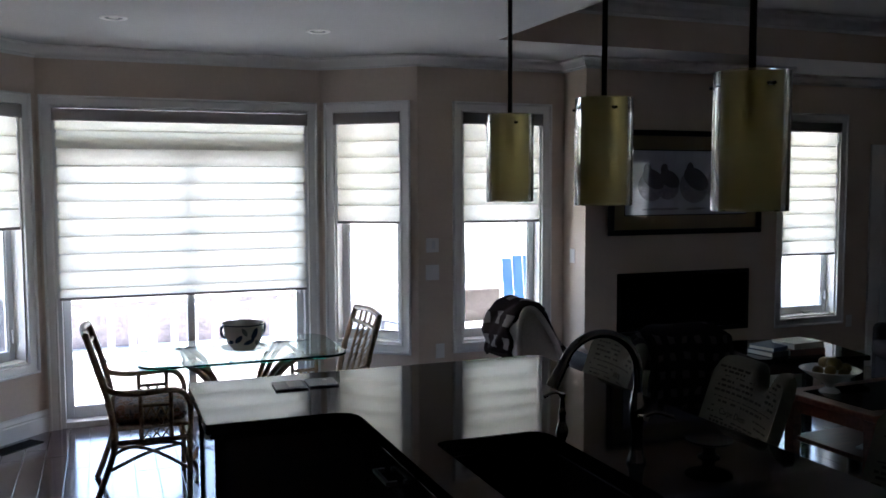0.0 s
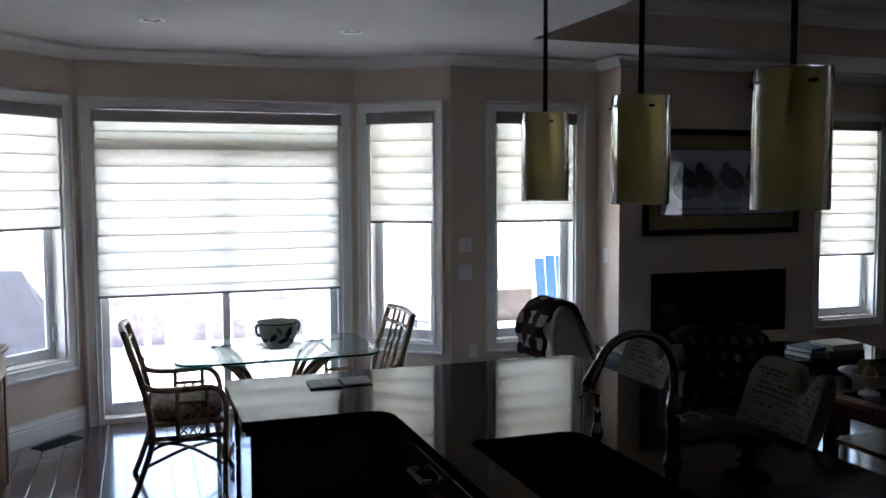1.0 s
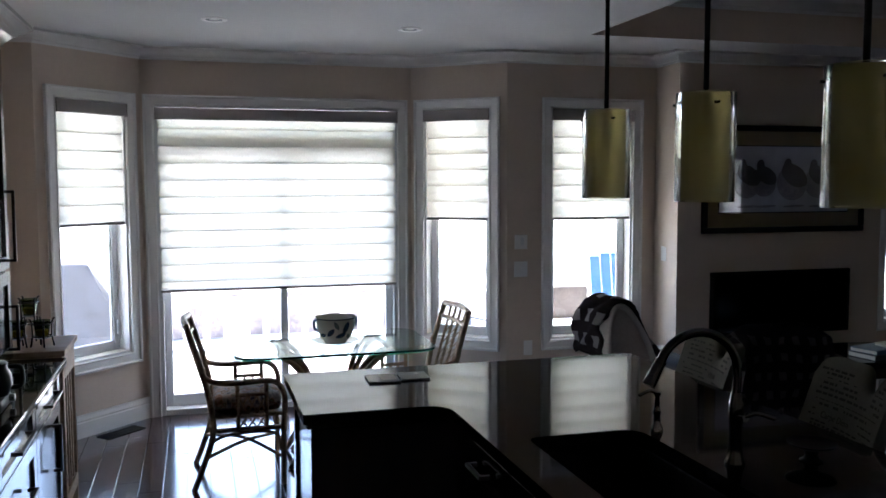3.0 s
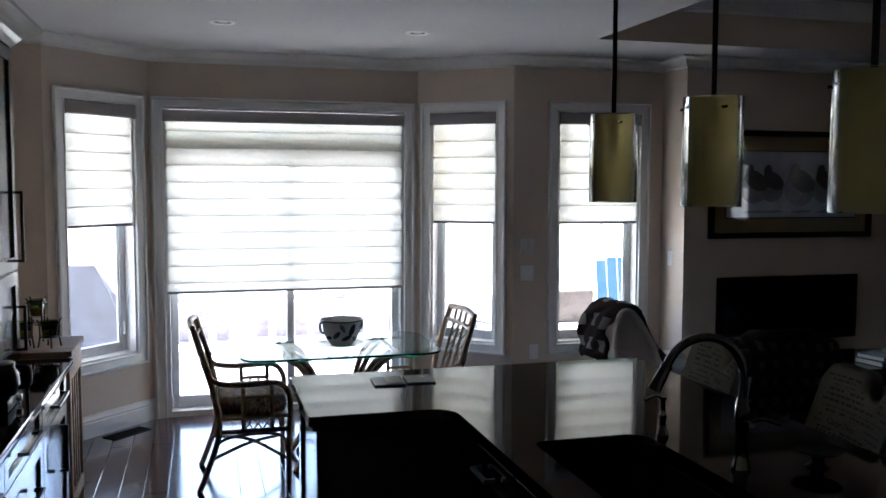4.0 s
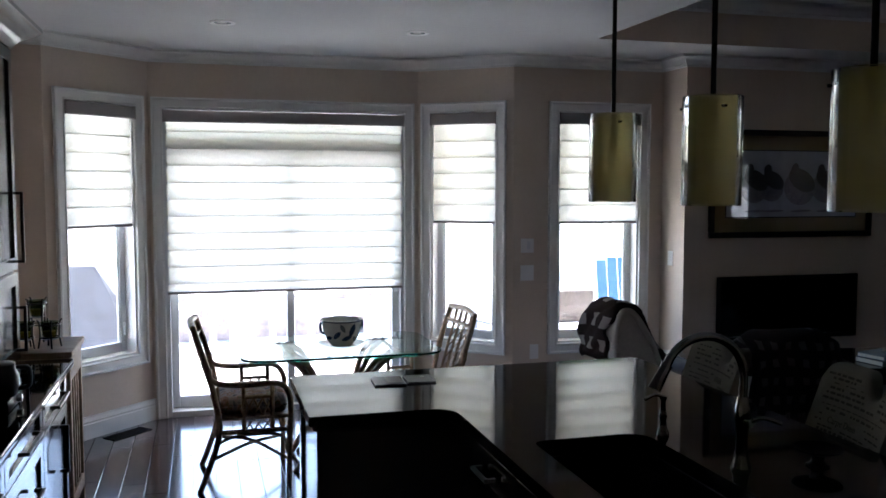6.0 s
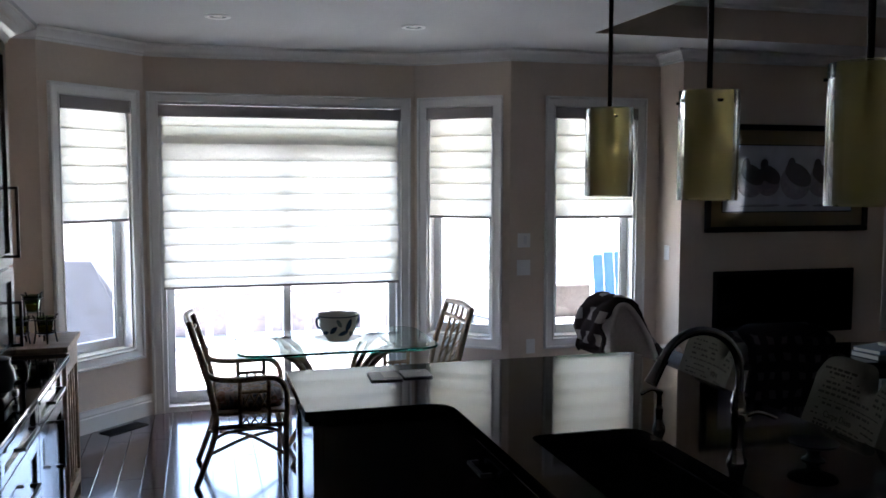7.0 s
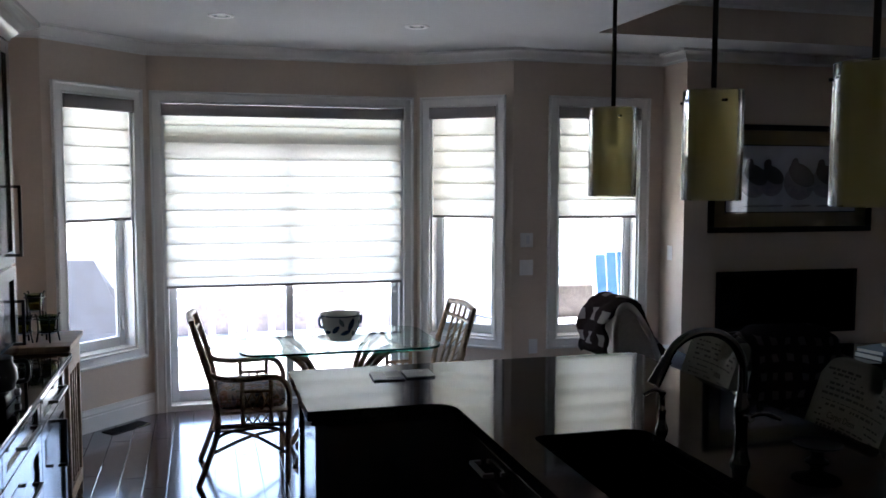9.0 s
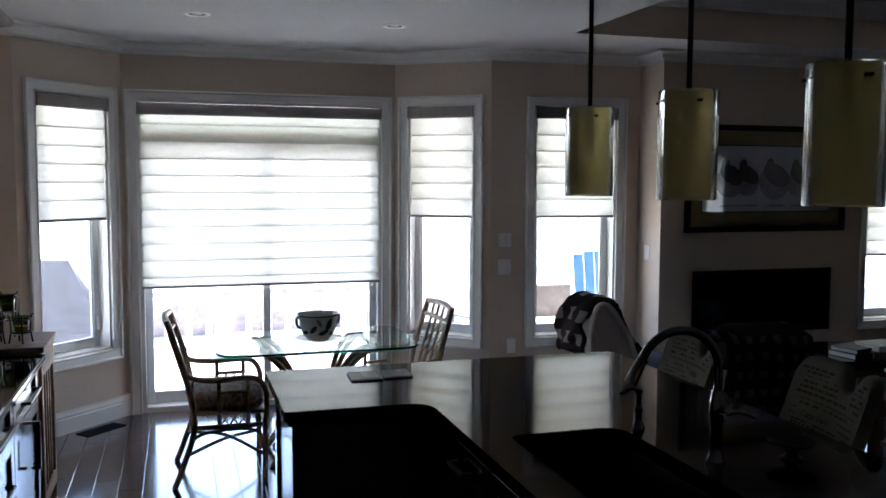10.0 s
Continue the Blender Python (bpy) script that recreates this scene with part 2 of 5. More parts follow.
def smooth_path(pts, n=6):
    """A soft curve through the points."""
    p = [Vector(q) for q in pts]
    p = [2 * p[0] - p[1]] + p + [2 * p[-1] - p[-2]]
    out = []
    for i in range(1, len(p) - 2):
        for k in range(n):
            t = k / n
            a, b, c, d = p[i - 1], p[i], p[i + 1], p[i + 2]
            out.append(0.5 * ((2 * b) + (c - a) * t + (2 * a - 5 * b + 4 * c - d) * t * t + (3 * b - a - 3 * c + d) * t ** 3))
    out.append(p[-2])
    return out


def tube(bm, pts, r, seg=10, r1=None, soft=0):
    """A round bar along the points; r may taper to r1."""
    pts = smooth_path(pts, soft) if soft else [Vector(q) for q in pts]
    rings, up = [], None
    for i, p in enumerate(pts):
        d = (pts[min(i + 1, len(pts) - 1)] - pts[max(i - 1, 0)]).normalized()
        if up is None:
            up = d.orthogonal().normalized()
        up = (up - d * up.dot(d)).normalized()
        side = d.cross(up)
        rr = r if r1 is None else r + (r1 - r) * i / (len(pts) - 1)
        rings.append([bm.verts.new(p + rr * (math.cos(a) * up + math.sin(a) * side)) for a in (2 * math.pi * k / seg for k in range(seg))])
    for a, b in zip(rings, rings[1:]):
        for k in range(seg):
            bm.faces.new((a[k], a[(k + 1) % seg], b[(k + 1) % seg], b[k]))
    bm.faces.new(rings[0][::-1])
    bm.faces.new(rings[-1])
    return bm


def lathe(bm, profile, seg=32, c=(0, 0, 0)):
    """Turns (radius, height) pairs round the z axis."""
    rings = []
    for r, z in profile:
        if r < 1e-5:
            rings.append([bm.verts.new((c[0], c[1], c[2] + z))] * seg)
        else:
            rings.append([bm.verts.new((c[0] + r * math.cos(a), c[1] + r * math.sin(a), c[2] + z)) for a in (2 * math.pi * k / seg for k in range(seg))])
    for a, b in zip(rings, rings[1:]):
        for k in range(seg):
            q = []
            for v in (a[k], a[(k + 1) % seg], b[(k + 1) % seg], b[k]):
                if v not in q:
                    q.append(v)
            if len(q) > 2:
                bm.faces.new(q)
    return bm


def prism(bm, outline, z0, z1, hole=None):
    """A slab with the outline, and a hole if given."""
    edges = []
    for loop in (outline, hole):
        if loop:
            vs = [bm.verts.new((x, y, z1)) for x, y in loop]
            edges += [bm.edges.new((vs[i], vs[(i + 1) % len(vs)])) for i in range(len(vs))]
    top = [f for f in bmesh.ops.triangle_fill(bm, edges=edges, use_beauty=True)["geom"] if isinstance(f, bmesh.types.BMFace)]
    low = bmesh.ops.extrude_face_region(bm, geom=top)["geom"]
    bmesh.ops.translate(bm, vec=(0, 0, z0 - z1), verts=[v for v in low if isinstance(v, bmesh.types.BMVert)])
    return bm


def sweep(bm, line, profile):
    """Runs a profile of (inward, height) pairs along a plan line, mitred at its corners; inward is to the right of the way."""
    line = [Vector(p) for p in line]
    rows = []
    for i, p in enumerate(line):
        a = (p - line[i - 1]).normalized() if i else None
        b = (line[i + 1] - p).normalized() if i < len(line) - 1 else None
        a, b = a or b, b or a
        na, nb = Vector((a.y, -a.x)), Vector((b.y, -b.x))
        n = (na + nb) / (1 + na.dot(nb))
        rows.append([bm.verts.new((p.x + n.x * d, p.y + n.y * d, z)) for d, z in profile])
    k = len(profile)
    for a, b in zip(rows, rows[1:]):
        for j in range(k):
            bm.faces.new((a[j], a[(j + 1) % k], b[(j + 1) % k], b[j]))
    bm.faces.new(rows[0])
    bm.faces.new(rows[-1][::-1])
    return bm


def bevelled(ob, width, seg=3):
    mod = ob.modifiers.new("edge", "BEVEL")
    mod.width, mod.segments, mod.limit_method, mod.angle_limit = width, seg, "ANGLE", radians(40)
    return ob


# ---- the plan ----
D, DW, DF = 6.909, 6.411, 6.055          # bay wall, window wall, chimney breast
CEILING, TRAY_TOP = 2.77, 3.11
LEFT, RIGHT, BACK = -1.3, 10.2, -2.0
BAY = [(-1.002, 6.277), (-0.38, D), (1.681, D), (2.321, DW)]
CASING_TOP, CASING_LOW, CW = 2.429, 0.446, 0.082


def wall(name, a, b, z0, z1, openings=(), thick=0.18, material=WALL):
    """A wall from a to b (left to right as seen from inside) with openings of (start, end, low, high)."""
    a, b = Vector(a), Vector(b)
    length = (b - a).length
    bm = B()
    outline, holes = [(0, z0)], []
    for o0, o1, l, h in sorted(openings):
        if l > 0.01:
            holes.append([(o0, l), (o1, l), (o1, h), (o0, h)])
        else:
            outline += [(o0, z0), (o0, h), (o1, h), (o1, z0)]
    outline += [(length, z0), (length, z1), (0, z1)]
    edges = []
    for loop in [outline] + holes:
        vs = [bm.verts.new((s, 0, z)) for s, z in loop]
        edges += [bm.edges.new((vs[i], vs[(i + 1) % len(vs)])) for i in range(len(vs))]
    face = [f for f in bmesh.ops.triangle_fill(bm, edges=edges, use_beauty=True)["geom"] if isinstance(f, bmesh.types.BMFace)]
    back = bmesh.ops.extrude_face_region(bm, geom=face)["geom"]
    bmesh.ops.translate(bm, vec=(0, thick, 0), verts=[v for v in back if isinstance(v, bmesh.types.BMVert)])
    d = b - a
    ob = part(name, bm, material, m=Matrix.Translation((a.x, a.y, 0)) @ Matrix.Rotation(math.atan2(d.y, d.x), 4, "Z"))
    return tagged(ob, "beige painted plaster wall", "wall", kind="structure")


def wall_pose(a, b):
    a, b = Vector(a), Vector(b)
    d = b - a
    return Matrix.Translation((a.x, a.y, 0)) @ Matrix.Rotation(math.atan2(d.y, d.x), 4, "Z")


def along(a, p):
    return (Vector(p) - Vector(a)).length


# openings lie inside the casings
lw0, lw1 = along(BAY[0], (-0.954, 6.331)), along(BAY[0], (-0.429, 6.871))
rw0, rw1 = along(BAY[2], (1.713, 6.893)), along(BAY[2], (2.277, 6.451))
door0, door1 = -0.362 - BAY[1][0], 1.647 - BAY[1][0]
w4_0, w4_1 = 2.61 - BAY[3][0], 3.474 - BAY[3][0]
w5_0, w5_1 = 5.80 - BAY[3][0], 6.631 - BAY[3][0]


def hole(s0, s1, low=CASING_LOW):
    return (s0 + CW, s1 - CW, low + CW if low else 0.0, CASING_TOP - CW)


wall("wall_left", (LEFT, BACK), (LEFT, 6.277), -0.16, CEILING)
wall("wall_return", (LEFT - 0.18, 6.277), BAY[0], -0.16, CEILING)
wall("wall_bay_left", BAY[0], BAY[1], -0.16, CEILING, [hole(lw0, lw1)])
wall("wall_bay_middle", BAY[1], BAY[2], -0.16, CEILING, [hole(door0, door1, 0)])
wall("wall_bay_right", BAY[2], BAY[3], -0.16, CEILING, [hole(rw0, rw1)])
wall("wall_garden", BAY[3], (RIGHT, DW), -0.16, CEILING, [hole(w4_0, w4_1), hole(w5_0, w5_1), (7.02 - BAY[3][0], 7.86 - BAY[3][0], 0, 2.07)])
wall("wall_right", (RIGHT, DW + 0.18), (RIGHT, BACK), -0.16, CEILING + 0.5)
BW0, BW1, BZ0, BZ1 = 9.30, 9.78, 1.14, 2.24   # window behind, mirrored in the picture glass
wall("wall_back", (RIGHT + 0.18, BACK), (LEFT - 0.18, BACK), -0.16, CEILING + 0.5, [(RIGHT + 0.18 - BW1, RIGHT + 0.18 - BW0, BZ0, BZ1)])
# chimney breast with the recess of the fire
FX0, FX1, FZ0, FZ1 = 3.898, 5.203, 0.544, 1.054
breast = wall("wall_fireplace", (3.597, DF), (5.50, DF), -0.16, CEILING, [(FX0 - 3.597, FX1 - 3.597, FZ0, FZ1)], thick=DW - DF - 0.003)

# floor slab under the planks
bm = B()
prism(bm, [(LEFT, BACK), (RIGHT, BACK), (RIGHT, DW), BAY[3], BAY[2], BAY[1], BAY[0], (LEFT, 6.277)], -0.16, -0.012)
floor = tagged(part("floor", bm, FLOORM), "dark polished hardwood plank floor", "floor", kind="structure")

# ceiling with a raised tray over the sitting room
TX, TY, TX1, TY0 = 2.607, 5.544, 8.6, -1.2
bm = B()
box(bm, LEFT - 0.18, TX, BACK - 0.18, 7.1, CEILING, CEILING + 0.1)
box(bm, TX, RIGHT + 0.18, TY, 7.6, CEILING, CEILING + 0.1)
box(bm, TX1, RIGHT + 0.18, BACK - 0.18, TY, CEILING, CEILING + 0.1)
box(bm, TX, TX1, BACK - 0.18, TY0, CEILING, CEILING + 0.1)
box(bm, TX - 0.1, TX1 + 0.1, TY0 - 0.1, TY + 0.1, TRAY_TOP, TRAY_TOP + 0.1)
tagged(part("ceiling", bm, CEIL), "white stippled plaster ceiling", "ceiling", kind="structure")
for x0, x1, y0, y1 in ((TX - 0.1, TX, TY0, TY), (TX1, TX1 + 0.1, TY0, TY), (TX - 0.1, TX1 + 0.1, TY, TY + 0.1), (TX - 0.1, TX1 + 0.1, TY0 - 0.1, TY0)):
    tagged(part("tray_side", box(B(), x0, x1, y0, y1, CEILING + 0.1, TRAY_TOP), WALL), "beige painted side of the raised tray ceiling", "wall", kind="structure")
for x0, x1, y0, y1 in ((TX - 0.004, TX + 0.002, TY0, TY), (TX1 - 0.002, TX1 + 0.004, TY0, TY), (TX, TX1, TY - 0.002, TY + 0.004), (TX, TX1, TY0 - 0.004, TY0 + 0.002)):
    tagged(part("tray_lip", box(B(), x0, x1, y0, y1, CEILING + 0.002, CEILING + 0.1), WALL), "beige painted lip of the tray ceiling", "wall", kind="structure")


def crown_profile(top, low):
    h = top - low
    return [(0, low), (0.012, low), (0.016, low + 0.16 * h), (0.03, low + 0.22 * h), (0.042, low + 0.5 * h), (0.066, low + 0.74 * h), (0.09, low + 0.8 * h), (0.094, low + 0.96 * h), (0.1, low + 0.97 * h), (0.1, top - 0.001), (0, top - 0.001)]


ROOM = [(LEFT, BACK), (LEFT, 6.277), BAY[0], BAY[1], BAY[2], BAY[3], (3.597, DW), (3.597, DF), (5.50, DF), (5.50, DW), (RIGHT, DW), (RIGHT, BACK)]
tagged(part("crown_molding", sweep(B(), ROOM, crown_profile(CEILING, 2.685)), TRIM, smooth=35), "white painted crown molding", "molding", kind="structure")
tagged(part("tray_molding", sweep(B(), [(TX, TY0), (TX, TY), (TX1, TY), (TX1, TY0), (TX, TY0)], crown_profile(TRAY_TOP, 2.99)), TRIM, smooth=35), "white crown molding inside the tray ceiling", "molding", kind="structure")
SKIRT = [(0, 0), (0.022, 0), (0.022, 0.105), (0.017, 0.112), (0.017, 0.118), (0.02, 0.124), (0.013, 0.142), (0.009, 0.155), (0.004, 0.16), (0, 0.16)]
for run in ([(LEFT, BACK), (LEFT, 6.277), BAY[0], BAY[1], (-0.366, D)], [(1.651, D), BAY[2], BAY[3], (3.597, DW), (3.597, DF), (5.50, DF), (5.50, DW), (6.94, DW)], [(7.94, DW), (RIGHT, DW), (RIGHT, BACK), (LEFT, BACK)]):
    tagged(part("baseboard", sweep(B(), run, SKIRT), TRIM, smooth=35), "tall white stepped baseboard", "baseboard", kind="structure")


# ---- windows and shades ----
def casing(parent, s0, s1, z0, z1, floor_standing=False):
    """Moulded casing round an opening; s0..z1 are its outer edges."""
    prof = [(0.0, 0.0), (0.0, 0.030), (0.012, 0.034), (0.020, 0.028), (0.022, 0.020), (0.050, 0.017), (0.066, 0.017), (0.072, 0.022), (0.080, 0.020), (CW, 0.014), (CW, 0.0)]
    corners = [(s0, z0), (s0, z1), (s1, z1), (s1, z0)]
    ins = [(1, 1), (1, -1), (-1, -1), (-1, 1)]
    runs = [("side_casing", 0, 1), ("head_casing", 1, 2), ("side_casing", 2, 3)]
    if not floor_standing:
        runs.append(("bottom_casing", 3, 0))
    for name, i, j in runs:
        bm = B()
        rows = []
        for c in (i, j):
            (s, z), (a, b) = corners[c], ins[c]
            if floor_standing and c in (0, 3):
                b = 0
            rows.append([bm.verts.new((s + a * u, -v, z + b * u)) for u, v in prof])
        for k in range(len(prof)):
            bm.faces.new((rows[0][k], rows[0][(k + 1) % len(prof)], rows[1][(k + 1) % len(prof)], rows[1][k]))
        bm.faces.new(rows[0])
        bm.faces.new(rows[1][::-1])
        part(name, bm, TRIM, parent, smooth=30)


def shade(label, m, s0, s1, top, low, depth, first, step, group):
    """A pleated fabric shade: valance, folded cloth, seams where the cloth doubles, and a bottom bar."""
    th = thing("window_shade", label, "window shade", m, group)
    part("valance", box(B(), s0, s1, depth - 0.045, depth + 0.03, top - 0.085, top, 0.006), VALANCE, th, "taupe fabric valance", smooth=30)
    for e in (s0, s1):
        part("end_cap", box(B(), e - 0.004, e + 0.004, depth - 0.05, depth + 0.034, top - 0.09, top + 0.003, 0.002), VALANCE, th)
    zs, z = [top - 0.08], first
    while z > low + 0.03:
        zs.append(z)
        z -= step
    zs.append(low)
    c0, c1 = s0 + 0.012, s1 - 0.012
    rng = random.Random(int(s0 * 1000) + int(low * 100))
    for za, zb in zip(zs, zs[1:]):
        bm = B()
        n, cols = 6, 14
        rows = []
        sag = rng.uniform(0.010, 0.016)
        for i in range(n + 1):
            t = i / n
            y = depth - sag * math.sin(math.pi * min(1, t * 1.02)) ** 0.8 * (0.5 + 0.7 * t) * (0 if t >= 1 else 1)
            rows.append([bm.verts.new((c0 + (c1 - c0) * k / cols, y + 0.0012 * math.sin(k * 1.7 + za * 9), za + (zb - za) * t)) for k in range(cols + 1)])
        for a, b in zip(rows, rows[1:]):
            for k in range(cols):
                bm.faces.new((a[k], a[k + 1], b[k + 1], b[k]))
        part("fabric_fold", bm, SHADE, th, smooth=60)
        if zb != low:
            part("seam", box(B(), c0, c1, depth + 0.002, depth + 0.005, zb - 0.003, zb + 0.009), SEAM, th)
    part("bottom_bar", box(B(), c0 - 0.003, c1 + 0.003, depth - 0.008, depth + 0.006, low - 0.014, low + 0.006, 0.003), VALANCE, th, "grey bottom bar")
    return th


def casement(name, label, m, s0, s1, low_shade, crank, group="shades"):
    """A casement window in its casing, with a shade drawn part of the way down."""
    th = thing(name, label, "window", m, kind="structure")
    casing(th, s0, s1, CASING_LOW, CASING_TOP)
    a, b, l, h = s0 + CW, s1 - CW, CASING_LOW + CW, CASING_TOP - CW
    for nm, x0, x1, z0, z1 in (("jamb", a - 0.002, a + 0.014, l, h), ("jamb", b - 0.014, b + 0.002, l, h), ("head_jamb", a, b, h - 0.014, h + 0.002), ("window_sill", a, b, l - 0.002, l + 0.016)):
        part(nm, box(B(), x0, x1, 0.002, 0.15, z0, z1, 0.002), TRIM, th)
    y0, y1 = 0.105, 0.15
    a, b, l, h = a + 0.014, b - 0.014, l + 0.016, h - 0.014
    for nm, x0, x1, z0, z1 in (("sash_stile", a, a + 0.048, l, h), ("sash_stile", b - 0.048, b, l, h), ("sash_rail", a + 0.048, b - 0.048, h - 0.05, h), ("sash_rail", a + 0.048, b - 0.048, l, l + 0.07)):
        part(nm, box(B(), x0, x1, y0, y1, z0, z1, 0.004), VINYL, th)
    for nm, x0, x1, z0, z1 in (("glazing_bead", a + 0.048, a + 0.058, l + 0.07, h - 0.05), ("glazing_bead", b - 0.058, b - 0.048, l + 0.07, h - 0.05)):
        part(nm, box(B(), x0, x1, y0 + 0.012, y0 + 0.03, z0, z1), VINYL, th)
    pane = part("pane", box(B(), a + 0.048, b - 0.048, y0 + 0.02, y0 + 0.026, l + 0.07, h - 0.05), PANE, th)
    pane.visible_shadow = False
    bm = B()
    cx = a + crank * (b - a)
    box(bm, cx - 0.035, cx + 0.035, y0 - 0.03, y0, l + 0.0, l + 0.022, 0.005)
    tube(bm, [(cx - 0.02, y0 - 0.03, l + 0.02), (cx + 0.02, y0 - 0.045, l + 0.026), (cx + 0.05, y0 - 0.04, l + 0.022)], 0.006, soft=4)
    part("crank", bm, VINYL, th, smooth=40)
    part("latch", box(B(), b - 0.03, b - 0.018, y0 - 0.02, y0, l + 0.12, l + 0.22, 0.004), VINYL, th)
    shade("off-white pleated fabric shade half lowered over a casement window", m, s0 + CW + 0.004, s1 - CW - 0.004, CASING_TOP - CW - 0.004, low_shade, 0.018, 2.123, 0.126, group)
    return th


M_LW, M_D, M_RW, M_G = wall_pose(BAY[0], BAY[1]), wall_pose(BAY[1], BAY[2]), wall_pose(BAY[2], BAY[3]), wall_pose(BAY[3], (RIGHT, DW))
casement("window_1", "white casement window in the bay, above the baseboard", M_LW, lw0, lw1, 1.488, 0.22)
casement("window_2", "white casement window in the bay, beside the sliding door", M_RW, rw0, rw1, 1.488, 0.4)
casement("window_3", "white casement window beside the fireplace and recliner", M_G, w4_0, w4_1, 1.488, 0.6)
casement("window_4", "white casement window near the hall, behind dark tables", M_G, w5_0, w5_1, 1.12, 0.6)

# sliding patio door with a transom
pd = thing("door_1", "white sliding glass patio door with a transom, under a pleated shade", "patio door", M_D, kind="structure")
casing(pd, door0, door1, 0.0, CASING_TOP, True)
a, b, h = door0 + CW, door1 - CW, CASING_TOP - CW
for nm, x0, x1, z0, z1 in (("jamb", a - 0.002, a + 0.03, 0, h), ("jamb", b - 0.03, b + 0.002, 0, h), ("head_jamb", a, b, h - 0.008, h + 0.002), ("threshold", a + 0.03, b - 0.03, -0.01, 0.045)):
    part(nm, box(B(), x0, x1, 0.002, 0.17, z0, z1, 0.003), VINYL, pd)
part("transom_bar", box(B(), a + 0.03, b - 0.03, 0.03, 0.16, 2.01, 2.135, 0.004), VINYL, pd)
MID = 0.66 - BAY[1][0]
for x0, x1, y0 in ((a + 0.03, MID + 0.028, 0.112), (MID - 0.028, b - 0.03, 0.065)):
    for nm, u0, u1, z0, z1 in (("door_stile", x0, x0 + 0.056, 0.045, 2.03), ("door_stile", x1 - 0.056, x1, 0.045, 2.03), ("door_rail", x0 + 0.056, x1 - 0.056, 1.96, 2.03), ("door_rail", x0 + 0.056, x1 - 0.056, 0.045, 0.135)):
        part(nm, box(B(), u0, u1, y0, y0 + 0.042, z0, z1, 0.004), VINYL, pd)
    part("pane", box(B(), x0 + 0.056, x1 - 0.056, y0 + 0.018, y0 + 0.024, 0.135, 1.96), PANE, pd).visible_shadow = False
part("pane", box(B(), a + 0.03, b - 0.03, 0.1, 0.106, 2.135, h - 0.03), PANE, pd).visible_shadow = False
bm = B()
tube(bm, [(b - 0.058, 0.06, 0.92), (b - 0.058, 0.03, 0.94), (b - 0.058, 0.03, 1.12), (b - 0.058, 0.06, 1.14)], 0.009, soft=3)
part("door_handle", bm, VINYL, pd, smooth=40)
shade("wide off-white pleated fabric shade half raised over the patio door", M_D, a + 0.006, b - 0.006, CASING_TOP - CW - 0.013, 0.96, 0.005, 2.178, 0.128, "shades")

# window in the wall behind, seen mirrored in the picture glass
bwn = thing("window_5", "white framed window in the back wall", "window", kind="structure")
for nm, x0, x1, z0, z1 in (("frame_bar", BW0, BW1, BZ1 - 0.05, BZ1), ("frame_bar", BW0, BW1, BZ0, BZ0 + 0.05), ("frame_bar", BW0, BW0 + 0.05, BZ0 + 0.05, BZ1 - 0.05), ("frame_bar", BW1 - 0.05, BW1, BZ0 + 0.05, BZ1 - 0.05), ("glazing_bar", BW0 + 0.05, BW1 - 0.05, 1.66, 1.68)):
    part(nm, box(B(), x0, x1, BACK - 0.13, BACK - 0.08, z0, z1, 0.003), VINYL, bwn)
# grey tint added to the pane to dim its daylight and mirror image
part("pane", box(B(), BW0 + 0.05, BW1 - 0.05, BACK - 0.108, BACK - 0.102, BZ0 + 0.05, BZ1 - 0.05), clear_glass("dimmed_glass", (0.68, 0.69, 0.70)), bwn).visible_shadow = False

# plates on the window wall
def wall_plate(name, label, category, x, z, w, h, screen=False):
    th = thing(name, label, category, pose(x, DW, z))
    part("plate", box(B(), -w / 2, w / 2, -0.012 if screen else -0.006, -0.001, -h / 2, h / 2, 0.003), PLASTIC, th)
    if screen:
        part("display", box(B(), -w * 0.06, w * 0.2, -0.0145, -0.0125, -h * 0.25, h * 0.3), VINYL, th)
        part("rim", box(B(), -w * 0.36, w * 0.36, -0.019, -0.0122, -h * 0.40, -h * 0.34, 0.001), PLASTIC, th)
    elif name == "light_switch":
        for k in (-0.25, 0.25):
            part("rocker", box(B(), (k - 0.16) * w, (k + 0.16) * w, -0.010, -0.0065, -h * 0.3, h * 0.3, 0.001), PLASTIC, th)
    else:
        for k in (-0.24, 0.24):
            part("socket", box(B(), -w * 0.26, w * 0.26, -0.0085, -0.0065, (k - 0.14) * h, (k + 0.14) * h, 0.001), PLASTIC, th)


wall_plate("thermostat", "white square thermostat on the beige wall", "thermostat", 2.437, 1.309, 0.105, 0.112, True)
wall_plate("light_switch", "white double light switch on the beige wall", "light switch", 2.437, 1.095, 0.112, 0.122)
wall_plate("wall_outlet", "white electrical outlet near the floor", "outlet", 2.50, 0.47, 0.074, 0.116)
wall_plate("wall_outlet", "white electrical outlet beside the far window", "outlet", 6.725, 0.46, 0.074, 0.116)
sw = thing("light_switch", "white light switch on the side of the chimney breast", "light switch", pose(3.597, 6.25, 1.2, 0, 0, -90))
part("plate", box(B(), -0.037, 0.037, -0.007, -0.001, -0.058, 0.058, 0.002), PLASTIC, sw)
part("rocker", box(B(), -0.017, 0.017, -0.011, -0.007, -0.034, 0.034, 0.001), PLASTIC, sw)

